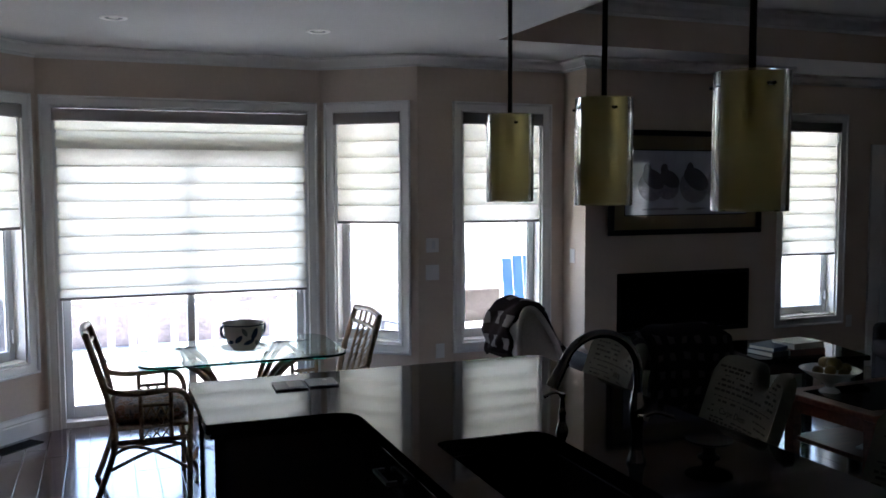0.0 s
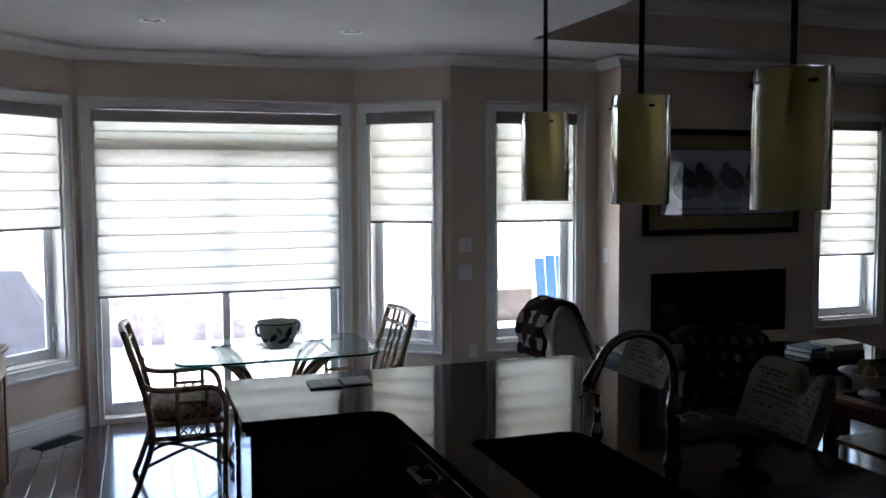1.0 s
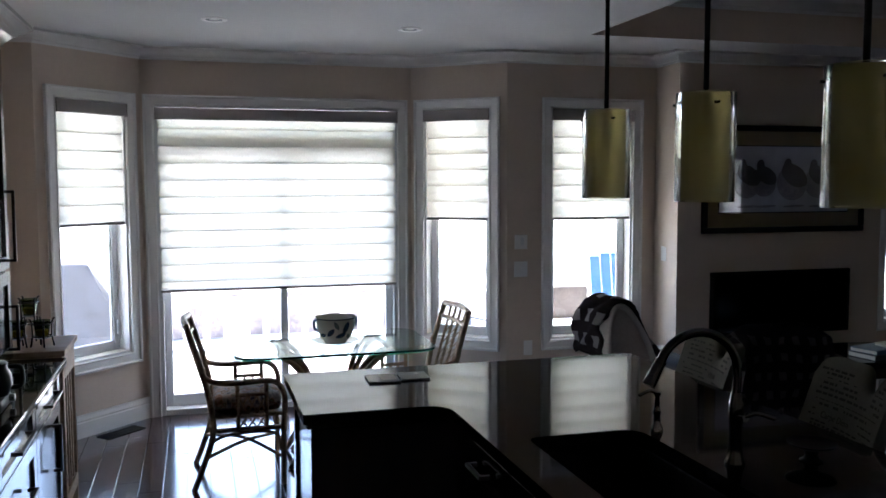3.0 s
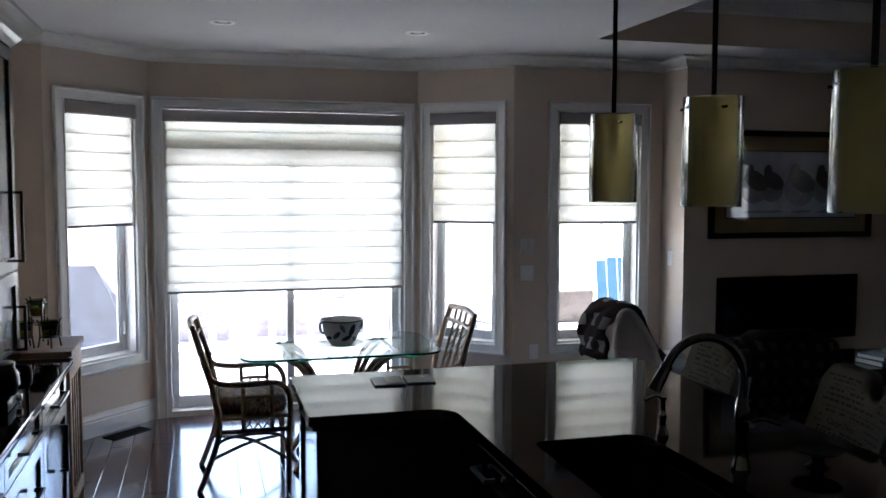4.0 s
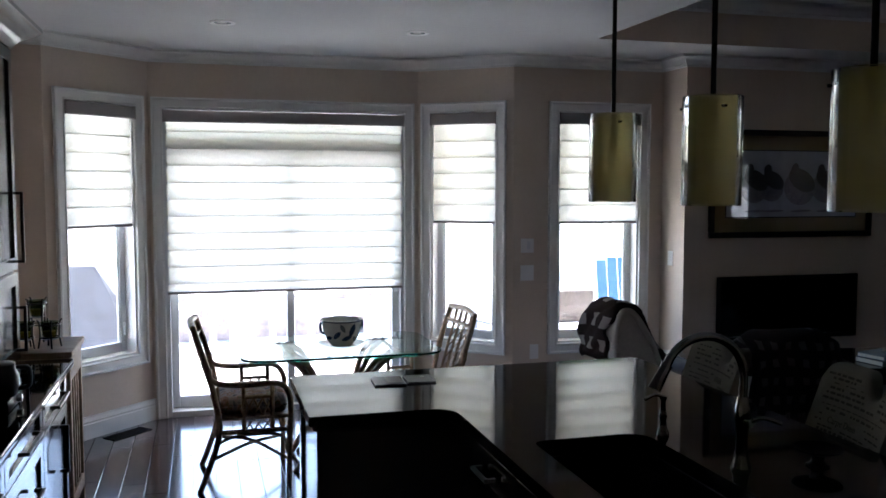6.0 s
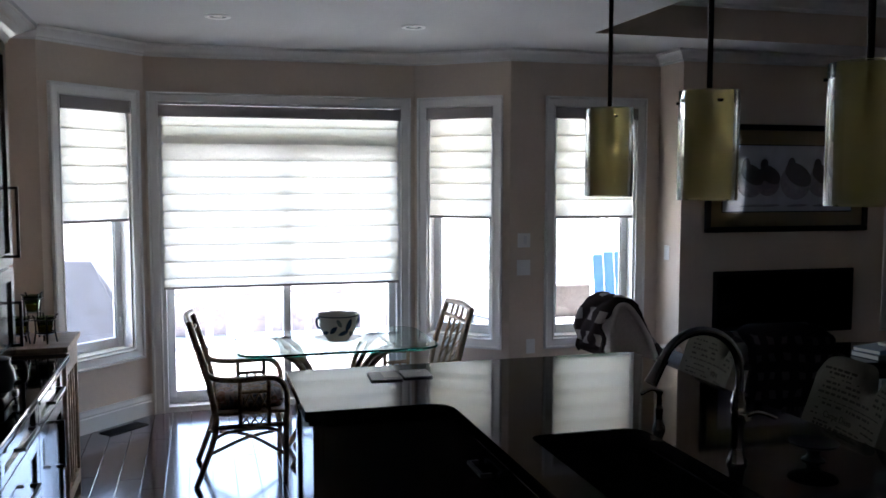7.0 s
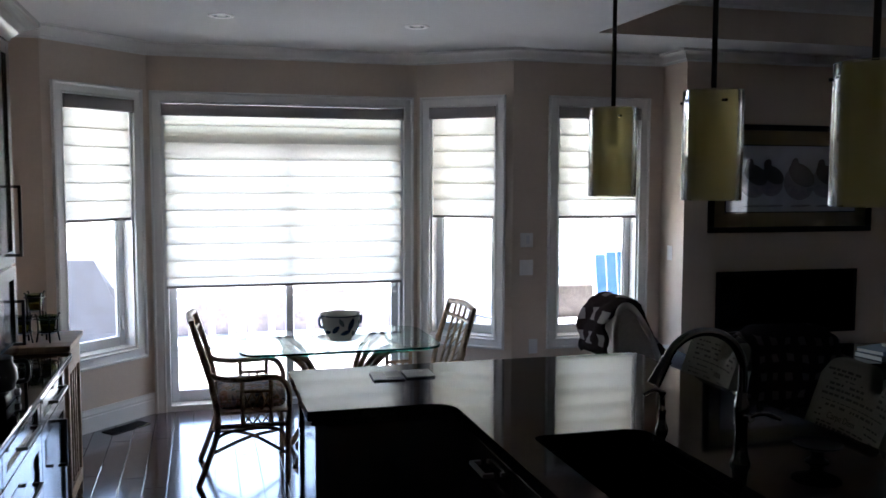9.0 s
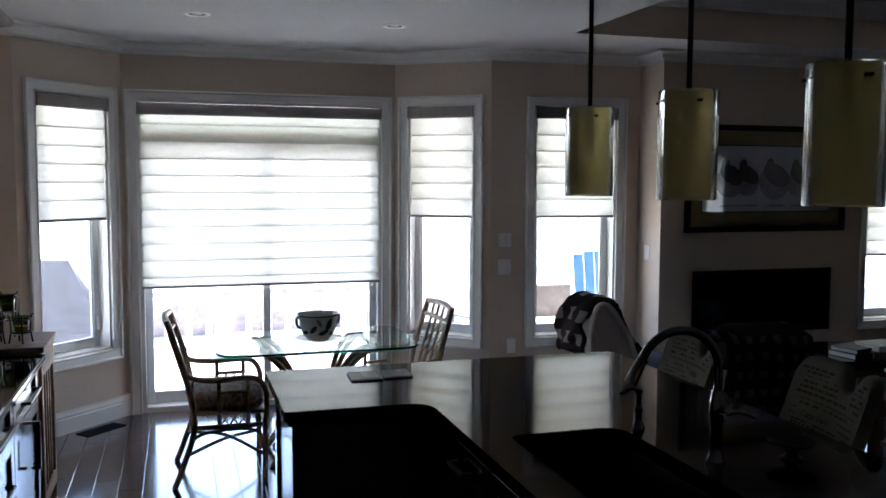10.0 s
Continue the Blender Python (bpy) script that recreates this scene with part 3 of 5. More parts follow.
# white door past the far window
hd = thing("door_2", "white panelled door with black hinges in the garden wall", "door", wall_pose((7.02, DW), (RIGHT, DW)), kind="structure")
for nm, x0, x1, z0, z1 in (("side_casing", -0.082, 0.0, 0, 2.152), ("side_casing", 0.84, 0.922, 0, 2.152), ("head_casing", 0.0, 0.84, 2.07, 2.152)):
    part(nm, box(B(), x0, x1, -0.022, 0, z0, z1, 0.005), TRIM, hd)
for x0, x1 in ((0.0, 0.02), (0.82, 0.84)):
    part("jamb", box(B(), x0, x1, 0.0, 0.178, 0, 2.05), TRIM, hd)
part("head_jamb", box(B(), 0.0, 0.84, 0.0, 0.178, 2.05, 2.07), TRIM, hd)
leaf = part("door_leaf", box(B(), 0.022, 0.818, 0.03, 0.07, 0.008, 2.047, 0.002), TRIM, hd)
for x0, x1 in ((0.12, 0.38), (0.46, 0.72)):
    for z0, z1 in ((0.2, 0.85), (0.98, 1.88)):
        part("raised_panel", box(B(), x0, x1, 0.022, 0.0298, z0, z1, 0.006), TRIM, leaf)
part("door_knob", lathe(B(), [(0, 0), (0.012, 0.002), (0.012, 0.03), (0.026, 0.04), (0.028, 0.055), (0.018, 0.066), (0, 0.068)], 24), BLACKMETAL, leaf, "black door knob", smooth=50, m=Matrix.Translation((0.75, 0.03, 1.0)) @ Matrix.Rotation(radians(90), 4, "X"))
for z in (0.3, 1.05, 1.8):
    part("hinge", box(B(), 0.012, 0.030, 0.012, 0.03, z - 0.045, z + 0.045, 0.002), BLACKMETAL, hd, "black hinge")
# unseen board added outside so no daylight leaks round the door leaf
tagged(part("door_light_stop", box(B(), 7.0, 7.9, DW + 0.181, DW + 0.2, 0, 2.1), WALL), "unseen plain board added to stop daylight behind the closed door", "wall", kind="structure")

# ---- fireplace and picture ----
fp = thing("fireplace", "long black linear fireplace set into the chimney breast", "fireplace", pose((FX0 + FX1) / 2, DF, 0))
W = (FX1 - FX0) / 2
for nm, x0, x1, y0, y1, z0, z1 in (("back_panel", -W, W, 0.28, 0.30, FZ0, FZ1), ("side_panel", -W, -W + 0.01, 0.005, 0.28, FZ0, FZ1), ("side_panel", W - 0.01, W, 0.005, 0.28, FZ0, FZ1), ("floor_panel", -W, W, 0.005, 0.28, FZ0, FZ0 + 0.01), ("top_panel", -W, W, 0.005, 0.28, FZ1 - 0.01, FZ1)):
    part(nm, box(B(), x0, x1, y0, y1, z0, z1), SOOT, fp)
for x0, x1, z0, z1 in ((-W - 0.004, W + 0.004, FZ1 - 0.03, FZ1 + 0.004), (-W - 0.004, W + 0.004, FZ0 - 0.004, FZ0 + 0.03), (-W - 0.004, -W + 0.03, FZ0 + 0.03, FZ1 - 0.03), (W - 0.03, W + 0.004, FZ0 + 0.03, FZ1 - 0.03)):
    part("frame_bar", box(B(), x0, x1, -0.012, 0.004, z0, z1, 0.002), SOOT, fp)
part("glass_front", box(B(), -W + 0.03, W - 0.03, 0.02, 0.025, FZ0 + 0.03, FZ1 - 0.03), clear_glass("smoked_glass", (0.35, 0.35, 0.35), gloss=0.004), fp)
bm = B()
rng = random.Random(4)
for k in range(60):
    c = Vector((rng.uniform(-W + 0.06, W - 0.06), rng.uniform(0.10, 0.2), FZ0 + 0.02))
    r = rng.uniform(0.012, 0.022)
    bmesh.ops.create_icosphere(bm, subdivisions=1, radius=r, matrix=Matrix.Translation(c))
part("ember_bed", bm, GREYGLAZE, fp, "grey glass pebbles")["kind"] = "stuff"

AX0, AX1, AZ0, AZ1 = 3.799, 5.306, 1.367, 2.215
art = thing("framed_picture", "black-framed picture of dark rounded shapes with an olive mat", "picture", pose((AX0 + AX1) / 2, DF - 0.002, (AZ0 + AZ1) / 2))
w, h = (AX1 - AX0) / 2, (AZ1 - AZ0) / 2
FRAME = mat("black_frame", (0.010, 0.009, 0.008), 0.5, spec=0.12, amount=0.3)
MATB = mat("olive_mat", (0.22, 0.17, 0.08), 0.85, amount=0.06)
PRINT = mat("pale_print", (0.44, 0.46, 0.54), 0.6, scale=9, amount=0.10, big=2.5)
for x0, x1, z0, z1 in ((-w, w, h - 0.045, h), (-w, w, -h, -h + 0.045), (-w, -w + 0.045, -h + 0.045, h - 0.045), (w - 0.045, w, -h + 0.045, h - 0.045)):
    part("frame_bar", box(B(), x0, x1, -0.035, 0, z0, z1, 0.006), FRAME, art)
part("mat_board", box(B(), -w + 0.045, w - 0.045, -0.012, -0.004, -h + 0.045, h - 0.045), MATB, art)
part("inner_border", box(B(), -w + 0.145, w - 0.145, -0.0145, -0.0125, -h + 0.155, h - 0.155), FRAME, art)
part("print", box(B(), -w + 0.155, w - 0.155, -0.018, -0.015, -h + 0.165, h - 0.165), PRINT, art)
DARKINK = mat("slate_ink", (0.035, 0.036, 0.05), 0.7, scale=40, amount=0.35)
MIDINK = mat("grey_ink", (0.20, 0.20, 0.24), 0.7, scale=40, amount=0.3)


def blob(cx, cz, rx, rz, tilt, material, k):
    bm = B()
    n = 26
    c = math.cos(radians(tilt)), math.sin(radians(tilt))
    vs = []
    for i in range(n):
        a = 2 * math.pi * i / n
        u, v = rx * math.cos(a), rz * math.sin(a)
        vs.append(bm.verts.new((cx + u * c[0] - v * c[1], 0, cz + u * c[1] + v * c[0])))
    f = bm.faces.new(vs)
    e = bmesh.ops.extrude_face_region(bm, geom=[f])["geom"]
    bmesh.ops.translate(bm, vec=(0, 0.0007, 0), verts=[v for v in e if isinstance(v, bmesh.types.BMVert)])
    bmesh.ops.translate(bm, vec=(0, -0.0195 - 0.0008 * k, 0), verts=bm.verts)
    part("painted_shape", bm, material, art)


for cx, s in ((-0.36, 1.0), (-0.20, 0.9), (0.06, 1.15), (0.30, 1.0), (0.50, 0.9)):
    blob(cx, -0.03, 0.125 * s, 0.12 * s, -24, MIDINK, 0)
    blob(cx + 0.02, 0.03, 0.115 * s, 0.07 * s, -30, DARKINK, 1)
    blob(cx - 0.04 * s, 0.11, 0.035, 0.05 * s, -10, DARKINK, 2)
    blob(cx + 0.02, -0.215, 0.10, 0.010, 2, MIDINK, 0)
part("glazing", box(B(), -w + 0.045, w - 0.045, -0.026, -0.024, -h + 0.045, h - 0.045), clear_glass("picture_glass"), art, "clear picture glass")

# ---- kitchen island ----
IX0, IY0, IY1, IN, IX1, IEND = 0.364, 3.20, 3.926, 0.916, 2.075, 0.55
TOP = 0.92


def rounded(points, radii, n=6):
    out = []
    for i, p in enumerate(points):
        p, a, b, r = Vector(p), Vector(points[i - 1]), Vector(points[(i + 1) % len(points)]), radii[i]
        if r == 0:
            out.append(tuple(p))
            continue
        u, v = (a - p).normalized(), (b - p).normalized()
        for k in range(n + 1):
            t = k / n
            out.append(tuple(p + u * r * (1 - t) ** 2 + v * r * t ** 2))
    return out


SX0, SX1, SY0, SY1 = 1.05, 1.46, 1.93, 2.70
ct = thing("island_countertop", "polished black granite countertop with an L-shaped plan", "countertop", pose(0, 0, 0))
bm = prism(B(), rounded([(IX0, IY0), (IX0, IY1), (IX1, IY1), (IX1, IEND), (IN, IEND), (IN, IY0)], [0.01, 0.02, 0.05, 0.05, 0.02, 0.11]), TOP - 0.038, TOP, rounded([(SX0, SY0), (SX0, SY1), (SX1, SY1), (SX1, SY0)], [0.05, 0.05, 0.09, 0.09]))
bevelled(part("slab", bm, GRANITE, ct, smooth=30), 0.013, 1)
bm = prism(B(), rounded([(IX0 + 0.016, IY0 + 0.016), (IX0 + 0.016, IY1 - 0.016), (IX1 - 0.016, IY1 - 0.016), (IX1 - 0.016, IEND + 0.016), (IN + 0.016, IEND + 0.016), (IN + 0.016, IY0 + 0.016)], [0.01, 0.02, 0.05, 0.05, 0.02, 0.10]), TOP - 0.060, TOP - 0.0395, rounded([(SX0 - 0.01, SY0 - 0.01), (SX0 - 0.01, SY1 + 0.01), (SX1 + 0.01, SY1 + 0.01), (SX1 + 0.01, SY0 - 0.01)], [0.05, 0.05, 0.09, 0.09]))
bevelled(part("edge_build_up", bm, GRANITE, ct, smooth=30), 0.006, 2)

sink = thing("kitchen_sink", "black undermount composite sink in the island", "sink", pose(0, 0, 0))
def ring(d, r):
    return rounded([(SX0 - d, SY0 - d), (SX0 - d, SY1 + d), (SX1 + d, SY1 + d), (SX1 + d, SY0 - d)], [r, r, r + 0.03, r + 0.03])


bm = B()
levels = [(ring(0.03, 0.07), 0.858), (ring(0.004, 0.06), 0.858), (ring(-0.004, 0.06), 0.70), (ring(-0.03, 0.06), 0.675), (ring(0.012, 0.06), 0.66), (ring(0.03, 0.07), 0.845)]
rows = [[bm.verts.new((x, y, z)) for x, y in pts] for pts, z in levels]
for a, b in zip(rows, rows[1:] + rows[:1]):
    if a is rows[3]:
        bm.faces.new(a)
        bm.faces.new(b[::-1])
        continue
    for k in range(len(a)):
        bm.faces.new((a[k], a[(k + 1) % len(a)], b[(k + 1) % len(a)], b[k]))
part("basin", bm, SINKM, sink, smooth=40)
part("drain", lathe(B(), [(0, 0.678), (0.03, 0.678), (0.042, 0.681), (0.045, 0.676)], 24, (1.26, 2.3, 0)), CHROME, sink, smooth=40)


def shaker(parent, m, w, h, name="door", depth=0.02):
    """A framed cabinet front: sunk panel, two stiles and two rails, standing off the carcass along local -y."""
    rail = 0.06 if h > 0.25 else 0.035
    fr = part(name, box(B(), -w / 2 + 0.055, w / 2 - 0.055, -0.008, -0.0005, -h / 2 + rail - 0.005, h / 2 - rail + 0.005), CAB, parent, m=m)
    for s in (-1, 1):
        part("stile", box(B(), *sorted((s * w / 2, s * (w / 2 - 0.06))), -depth, 0, -h / 2, h / 2, 0.0015, 1), CAB, fr)
        part("rail", box(B(), -w / 2 + 0.06, w / 2 - 0.06, -depth, 0, *sorted((s * h / 2, s * (h / 2 - rail))), 0.0015, 1), CAB, fr)
    return fr


def pull(parent, m, length, name="pull"):
    """A square bar handle on two posts; runs along local x."""
    bm = B()
    box(bm, -length / 2, length / 2, -0.042, -0.028, -0.007, 0.007, 0.0015, 1)
    for s in (-1, 1):
        box(bm, s * (length / 2 - 0.007) - 0.007, s * (length / 2 - 0.007) + 0.007, -0.03, 0, -0.007, 0.007)
    return part(name, bm, BLACKMETAL, parent, "dark bronze bar pull", m=m)


isl = thing("kitchen_island", "dark espresso kitchen island cabinets under granite", "cabinet", pose(0, 0, 0))
bm = B()
box(bm, IX0 + 0.055, 1.75, IY0 + 0.05, IY1 - 0.03, 0.1, TOP - 0.062)
box(bm, IN + 0.05, 1.02, IEND + 0.05, IY0 + 0.05, 0.1, TOP - 0.062)
box(bm, 1.50, 1.75, IEND + 0.05, IY0 + 0.05, 0.1, TOP - 0.062)
box(bm, 1.02, 1.50, IEND + 0.05, 1.88, 0.1, TOP - 0.062)
box(bm, 1.02, 1.50, 2.74, IY0 + 0.05, 0.1, TOP - 0.062)
part("carcass", bm, CAB, isl)
bm = B()
box(bm, IX0 + 0.11, 1.7, IY0 + 0.11, IY1 - 0.08, 0, 0.1)
box(bm, IN + 0.11, 1.7, IEND + 0.1, IY0 + 0.11, 0, 0.1)
part("toe_kick", bm, BLACKP, isl)
TURN_L = Matrix.Rotation(radians(-90), 4, "Z")   # local -y becomes -x
shaker(isl, Matrix.Translation((IX0 + 0.055, (IY0 + IY1) / 2 + 0.01, 0.48)) @ TURN_L, 0.62, 0.74, "end_panel")
shaker(isl, Matrix.Translation((0.665, IY0 + 0.05, 0.48)), 0.46, 0.74, "door")
for k, y in enumerate((2.85, 2.32, 1.79, 1.26)):
    f = shaker(isl, Matrix.Translation((IN + 0.05, y, 0.40)) @ TURN_L, 0.50, 0.56, "door")
    shaker(isl, Matrix.Translation((IN + 0.05, y, 0.77)) @ TURN_L, 0.50, 0.15, "drawer_front")
    pull(isl, Matrix.Translation((IN + 0.03, y, 0.77)) @ TURN_L, 0.16)
for y in (1.3, 2.4, 3.5):
    part("bracket", box(B(), 1.75, 2.0, y - 0.03, y + 0.03, 0.80, TOP - 0.062, 0.004), CAB, isl)

# faucet, soap pump, dish and cards
fa = thing("kitchen_faucet", "dark nickel gooseneck faucet with pull-down spray head", "faucet", pose(1.558, 2.27, TOP))
part("base", lathe(B(), [(0, 0), (0.03, 0), (0.03, 0.008), (0.024, 0.02), (0.0205, 0.05), (0.018, 0.10), (0.021, 0.13), (0.023, 0.16), (0.0225, 0.19), (0.0185, 0.20), (0.0185, 0.212), (0.0155, 0.222), (0, 0.222)], 28), CHROME, fa, smooth=45)
arc = [(0, 0, 0.21), (0.002, 0, 0.25)] + [(-0.133 + 0.135 * math.cos(t), 0, 0.280 + 0.130 * math.sin(t)) for t in (radians(k) for k in range(8, 160, 15))]
part("spout", tube(B(), arc, 0.0135, 14, soft=3), CHROME, fa, smooth=60)
p0 = Vector(arc[-1])
way = Vector((-0.5, 0, -0.866))
bm = B()
tube(bm, [p0, p0 + way * 0.02, p0 + way * 0.045, p0 + way * 0.075, p0 + way * 0.078], 0.0155, 14, r1=0.021)
tube(bm, [p0 - way * 0.004, p0 + way * 0.004], 0.0185, 14)
part("spray_head", bm, CHROME, fa, smooth=50)
bm = B()
tube(bm, [(0.0, -0.015, 0.15), (0.004, -0.045, 0.152)], 0.013, 12)
tube(bm, [(0.004, -0.04, 0.155), (0.03, -0.06, 0.168), (0.085, -0.07, 0.15)], 0.006, 10, soft=4)
part("lever", bm, CHROME, fa, smooth=50)
so = thing("soap_dispenser", "dark nickel soap pump beside the sink", "soap dispenser", pose(1.51, 2.654, TOP))
part("body", lathe(B(), [(0, 0), (0.022, 0), (0.021, 0.01), (0.013, 0.03), (0.012, 0.055), (0.0145, 0.065), (0.010, 0.08), (0.008, 0.12), (0.012, 0.125), (0.012, 0.135), (0, 0.14)], 22), CHROME, so, smooth=45)
part("nozzle", tube(B(), [(0, 0, 0.13), (-0.03, 0, 0.142), (-0.07, 0, 0.128)], 0.006, 10, soft=4), CHROME, so, smooth=60)
di = thing("pedestal_dish", "dark glossy shallow dish on a short foot, on the counter", "dish", pose(1.80, 2.23, TOP))
DISHM = mat("matt_black_dish", (0.005, 0.005, 0.005), 0.5, spec=0.1)
part("bowl", lathe(B(), [(0, 0.048), (0.05, 0.05), (0.07, 0.055), (0.074, 0.058), (0.07, 0.051), (0.045, 0.042), (0.022, 0.036)], 32), DISHM, di, smooth=50)
part("foot", lathe(B(), [(0.0, 0.04), (0.024, 0.038), (0.018, 0.02), (0.024, 0.008), (0.035, 0.003), (0.035, 0), (0, 0)], 28), DISHM, di, smooth=50)
CARD = mat("grey_card", (0.22, 0.22, 0.24), 0.35, scale=30, amount=0.1)
for x, y, w, d, rz, lab in ((0.765, 3.69, 0.135, 0.155, -3, "dark folded booklet with a pale panel lying on granite"), (0.905, 3.70, 0.125, 0.14, -2, "dark grey flat case lying on granite")):
    c = thing("booklet", lab, "booklet", pose(x, y, TOP, 0, 0, rz), "papers on the counter")
    part("cover", box(B(), -w / 2, w / 2, -d / 2, d / 2, 0.001, 0.009, 0.002), CARD, c)
    if x < 0.8:
        part("pale_panel", box(B(), -0.01, w / 2 - 0.012, -d / 2 + 0.03, d / 2 - 0.015, 0.0092, 0.0105), PAPER, c)
    else:
        part("clasp", lathe(B(), [(0, 0.012), (0.008, 0.0115), (0.01, 0.009), (0, 0.009)], 14, (0.02, 0.03, 0)), STEEL, c)

# ---- pendants ----
AMBER = cloth_through("amber_frosted_glass", (0.36, 0.30, 0.14), 0.5, 50, ahead=0.5, ahead_tint=(0.84, 0.76, 0.48), rough=0.3, spec=0.3)
pn = thing("pendant_lamp", "pendant lamp with amber glass inside a clear glass sleeve", "pendant lamp", pose(1.305, 2.65, 0), "pendants over the island")
PZ0, PZ1 = 1.722, 2.009
part("rod", tube(B(), [(0, 0, 1.99), (0, 0, CEILING - 0.02)], 0.0075, 12), BLACKMETAL, pn, smooth=60)
part("canopy", lathe(B(), [(0, CEILING - 0.03), (0.045, CEILING - 0.026), (0.062, CEILING - 0.012), (0.063, CEILING - 0.001), (0, CEILING - 0.001)], 32), BLACKMETAL, pn, smooth=40)
part("inner_shade", lathe(B(), [(0.012, PZ1 - 0.004), (0.060, PZ1 - 0.004), (0.062, PZ1 - 0.01), (0.062, PZ0 + 0.006)], 48), AMBER, pn, "amber frosted glass", smooth=40)
part("outer_glass", lathe(B(), [(0.078, PZ0), (0.0785, PZ0 + 0.002), (0.0785, PZ1 - 0.002), (0.078, PZ1), (0.073, PZ1), (0.0725, PZ1 - 0.002), (0.0725, PZ0 + 0.002), (0.073, PZ0), (0.078, PZ0)], 64), PENDGLASS, pn, "clear glass sleeve", smooth=40).visible_shadow = False
part("socket", lathe(B(), [(0, PZ1 - 0.012), (0.010, PZ1 - 0.012), (0.011, PZ1 - 0.05), (0.009, PZ1 - 0.06), (0, PZ1 - 0.06)], 20), BLACKMETAL, pn, smooth=40)
bm = B()
lathe(bm, [(0, PZ1 - 0.13), (0.010, PZ1 - 0.126), (0.016, PZ1 - 0.11), (0.014, PZ1 - 0.085), (0.009, PZ1 - 0.06), (0, PZ1 - 0.06)], 20)
part("bulb", bm, CERAMIC, pn, smooth=60)
for k in range(3):
    t = radians(20 + 120 * k)
    bm = tube(B(), [(0.061 * math.cos(t), 0.061 * math.sin(t), PZ1 - 0.03), (0.085 * math.cos(t), 0.085 * math.sin(t), PZ1 - 0.03)], 0.004, 10)
    part("standoff_screw", bm, BLACKMETAL, pn, smooth=50)
for y in (2.066, 1.49):
    copy_thing(pn, pose(1.305, y, 0))

# recessed ceiling lights
for k, (x, y) in enumerate(((0.135, 5.61), (1.371, 5.645))):
    if k == 0:
        dl = thing("recessed_light", "round recessed ceiling light with a white ring, switched off", "ceiling light", pose(x, y, CEILING), "ceiling lights")
        part("trim_ring", lathe(B(), [(0.052, -0.001), (0.052, -0.004), (0.066, -0.010), (0.078, -0.006), (0.080, -0.001)], 36), TRIM, dl, smooth=40)
        part("baffle", lathe(B(), [(0.052, -0.003), (0.045, -0.0025), (0, -0.0015)], 36), GREYGLAZE, dl, "grey baffle")
        part("lamp_face", lathe(B(), [(0.03, -0.0035), (0.026, -0.006), (0, -0.007)], 24), CERAMIC, dl, smooth=60)
    else:
        copy_thing(dl, pose(x, y, CEILING))

# ---- cabinets along the kitchen wall ----
FACE, LEND = -0.665, 4.60
TURN_R = Matrix.Rotation(radians(90), 4, "Z")    # local -y becomes +x
lct = thing("side_countertop", "polished black granite counter along the kitchen wall", "countertop", pose(0, 0, 0))
bevelled(part("slab", prism(B(), [(LEFT + 0.002, 0.4), (-0.63, 0.4), (-0.63, LEND + 0.02), (LEFT + 0.002, LEND + 0.02)], TOP - 0.038, TOP), GRANITE, lct, smooth=30), 0.013, 4)
UNITS = [(3.935, LEND, "drawer_door"), (3.20, 3.93, "drawers"), (2.465, 3.195, "drawer_door"), (1.73, 2.46, "drawers")]
for y0, y1, kind in UNITS:
    cb = thing("base_cabinet", "dark espresso base cabinet with bar pulls", "cabinet", pose(FACE - 0.02, (y0 + y1) / 2, 0), "base cabinets on the wall")
    w = y1 - y0
    part("carcass", box(B(), LEFT - FACE + 0.03, 0, -w / 2 + 0.001, w / 2 - 0.001, 0.1, TOP - 0.04), CAB, cb)
    part("toe_kick", box(B(), LEFT - FACE + 0.03, -0.06, -w / 2 + 0.001, w / 2 - 0.001, 0, 0.1), BLACKP, cb)
    fronts = [(0.795, 0.145, "drawer_front")]
    fronts += [(0.41, 0.61, "door")] if kind == "drawer_door" else [(0.565, 0.30, "drawer_front"), (0.255, 0.30, "drawer_front")]
    for zc, h, nm in fronts:
        if nm == "door":
            f = shaker(cb, Matrix.Translation((0, 0, zc)) @ TURN_R, w - 0.008, h, nm)
            pull(f, Matrix.Translation((w * 0.12, -0.02, 0.135)) @ Matrix.Rotation(radians(90), 4, "Y"), 0.225)
        else:
            f = shaker(cb, Matrix.Translation((0, 0, zc)) @ TURN_R, w - 0.008, h, nm)
            pull(f, Matrix.Translation((0, -0.02, 0)), 0.30)

# hutch of wall cabinets standing on the counter
HX, HY0, HY1 = -0.868, 2.3, 4.615
hu = thing("hutch_cabinet", "tall dark espresso hutch standing on the granite counter", "cabinet", pose(0, 0, 0))
part("carcass", box(B(), LEFT + 0.004, HX - 0.02, HY0, HY1, TOP + 0.001, 2.42), CAB, hu)
part("crown_trim", sweep(B(), [(LEFT + 0.003, HY1), (HX - 0.02, HY1), (HX - 0.02, HY0)][::-1], [(0, 2.42), (0.022, 2.42), (0.03, 2.44), (0.05, 2.462), (0.09, 2.488), (0.13, 2.508), (0.14, 2.518), (0.14, 2.537), (0, 2.537)]), CAB, hu, smooth=40)
n = 5
w = (HY1 - HY0) / n
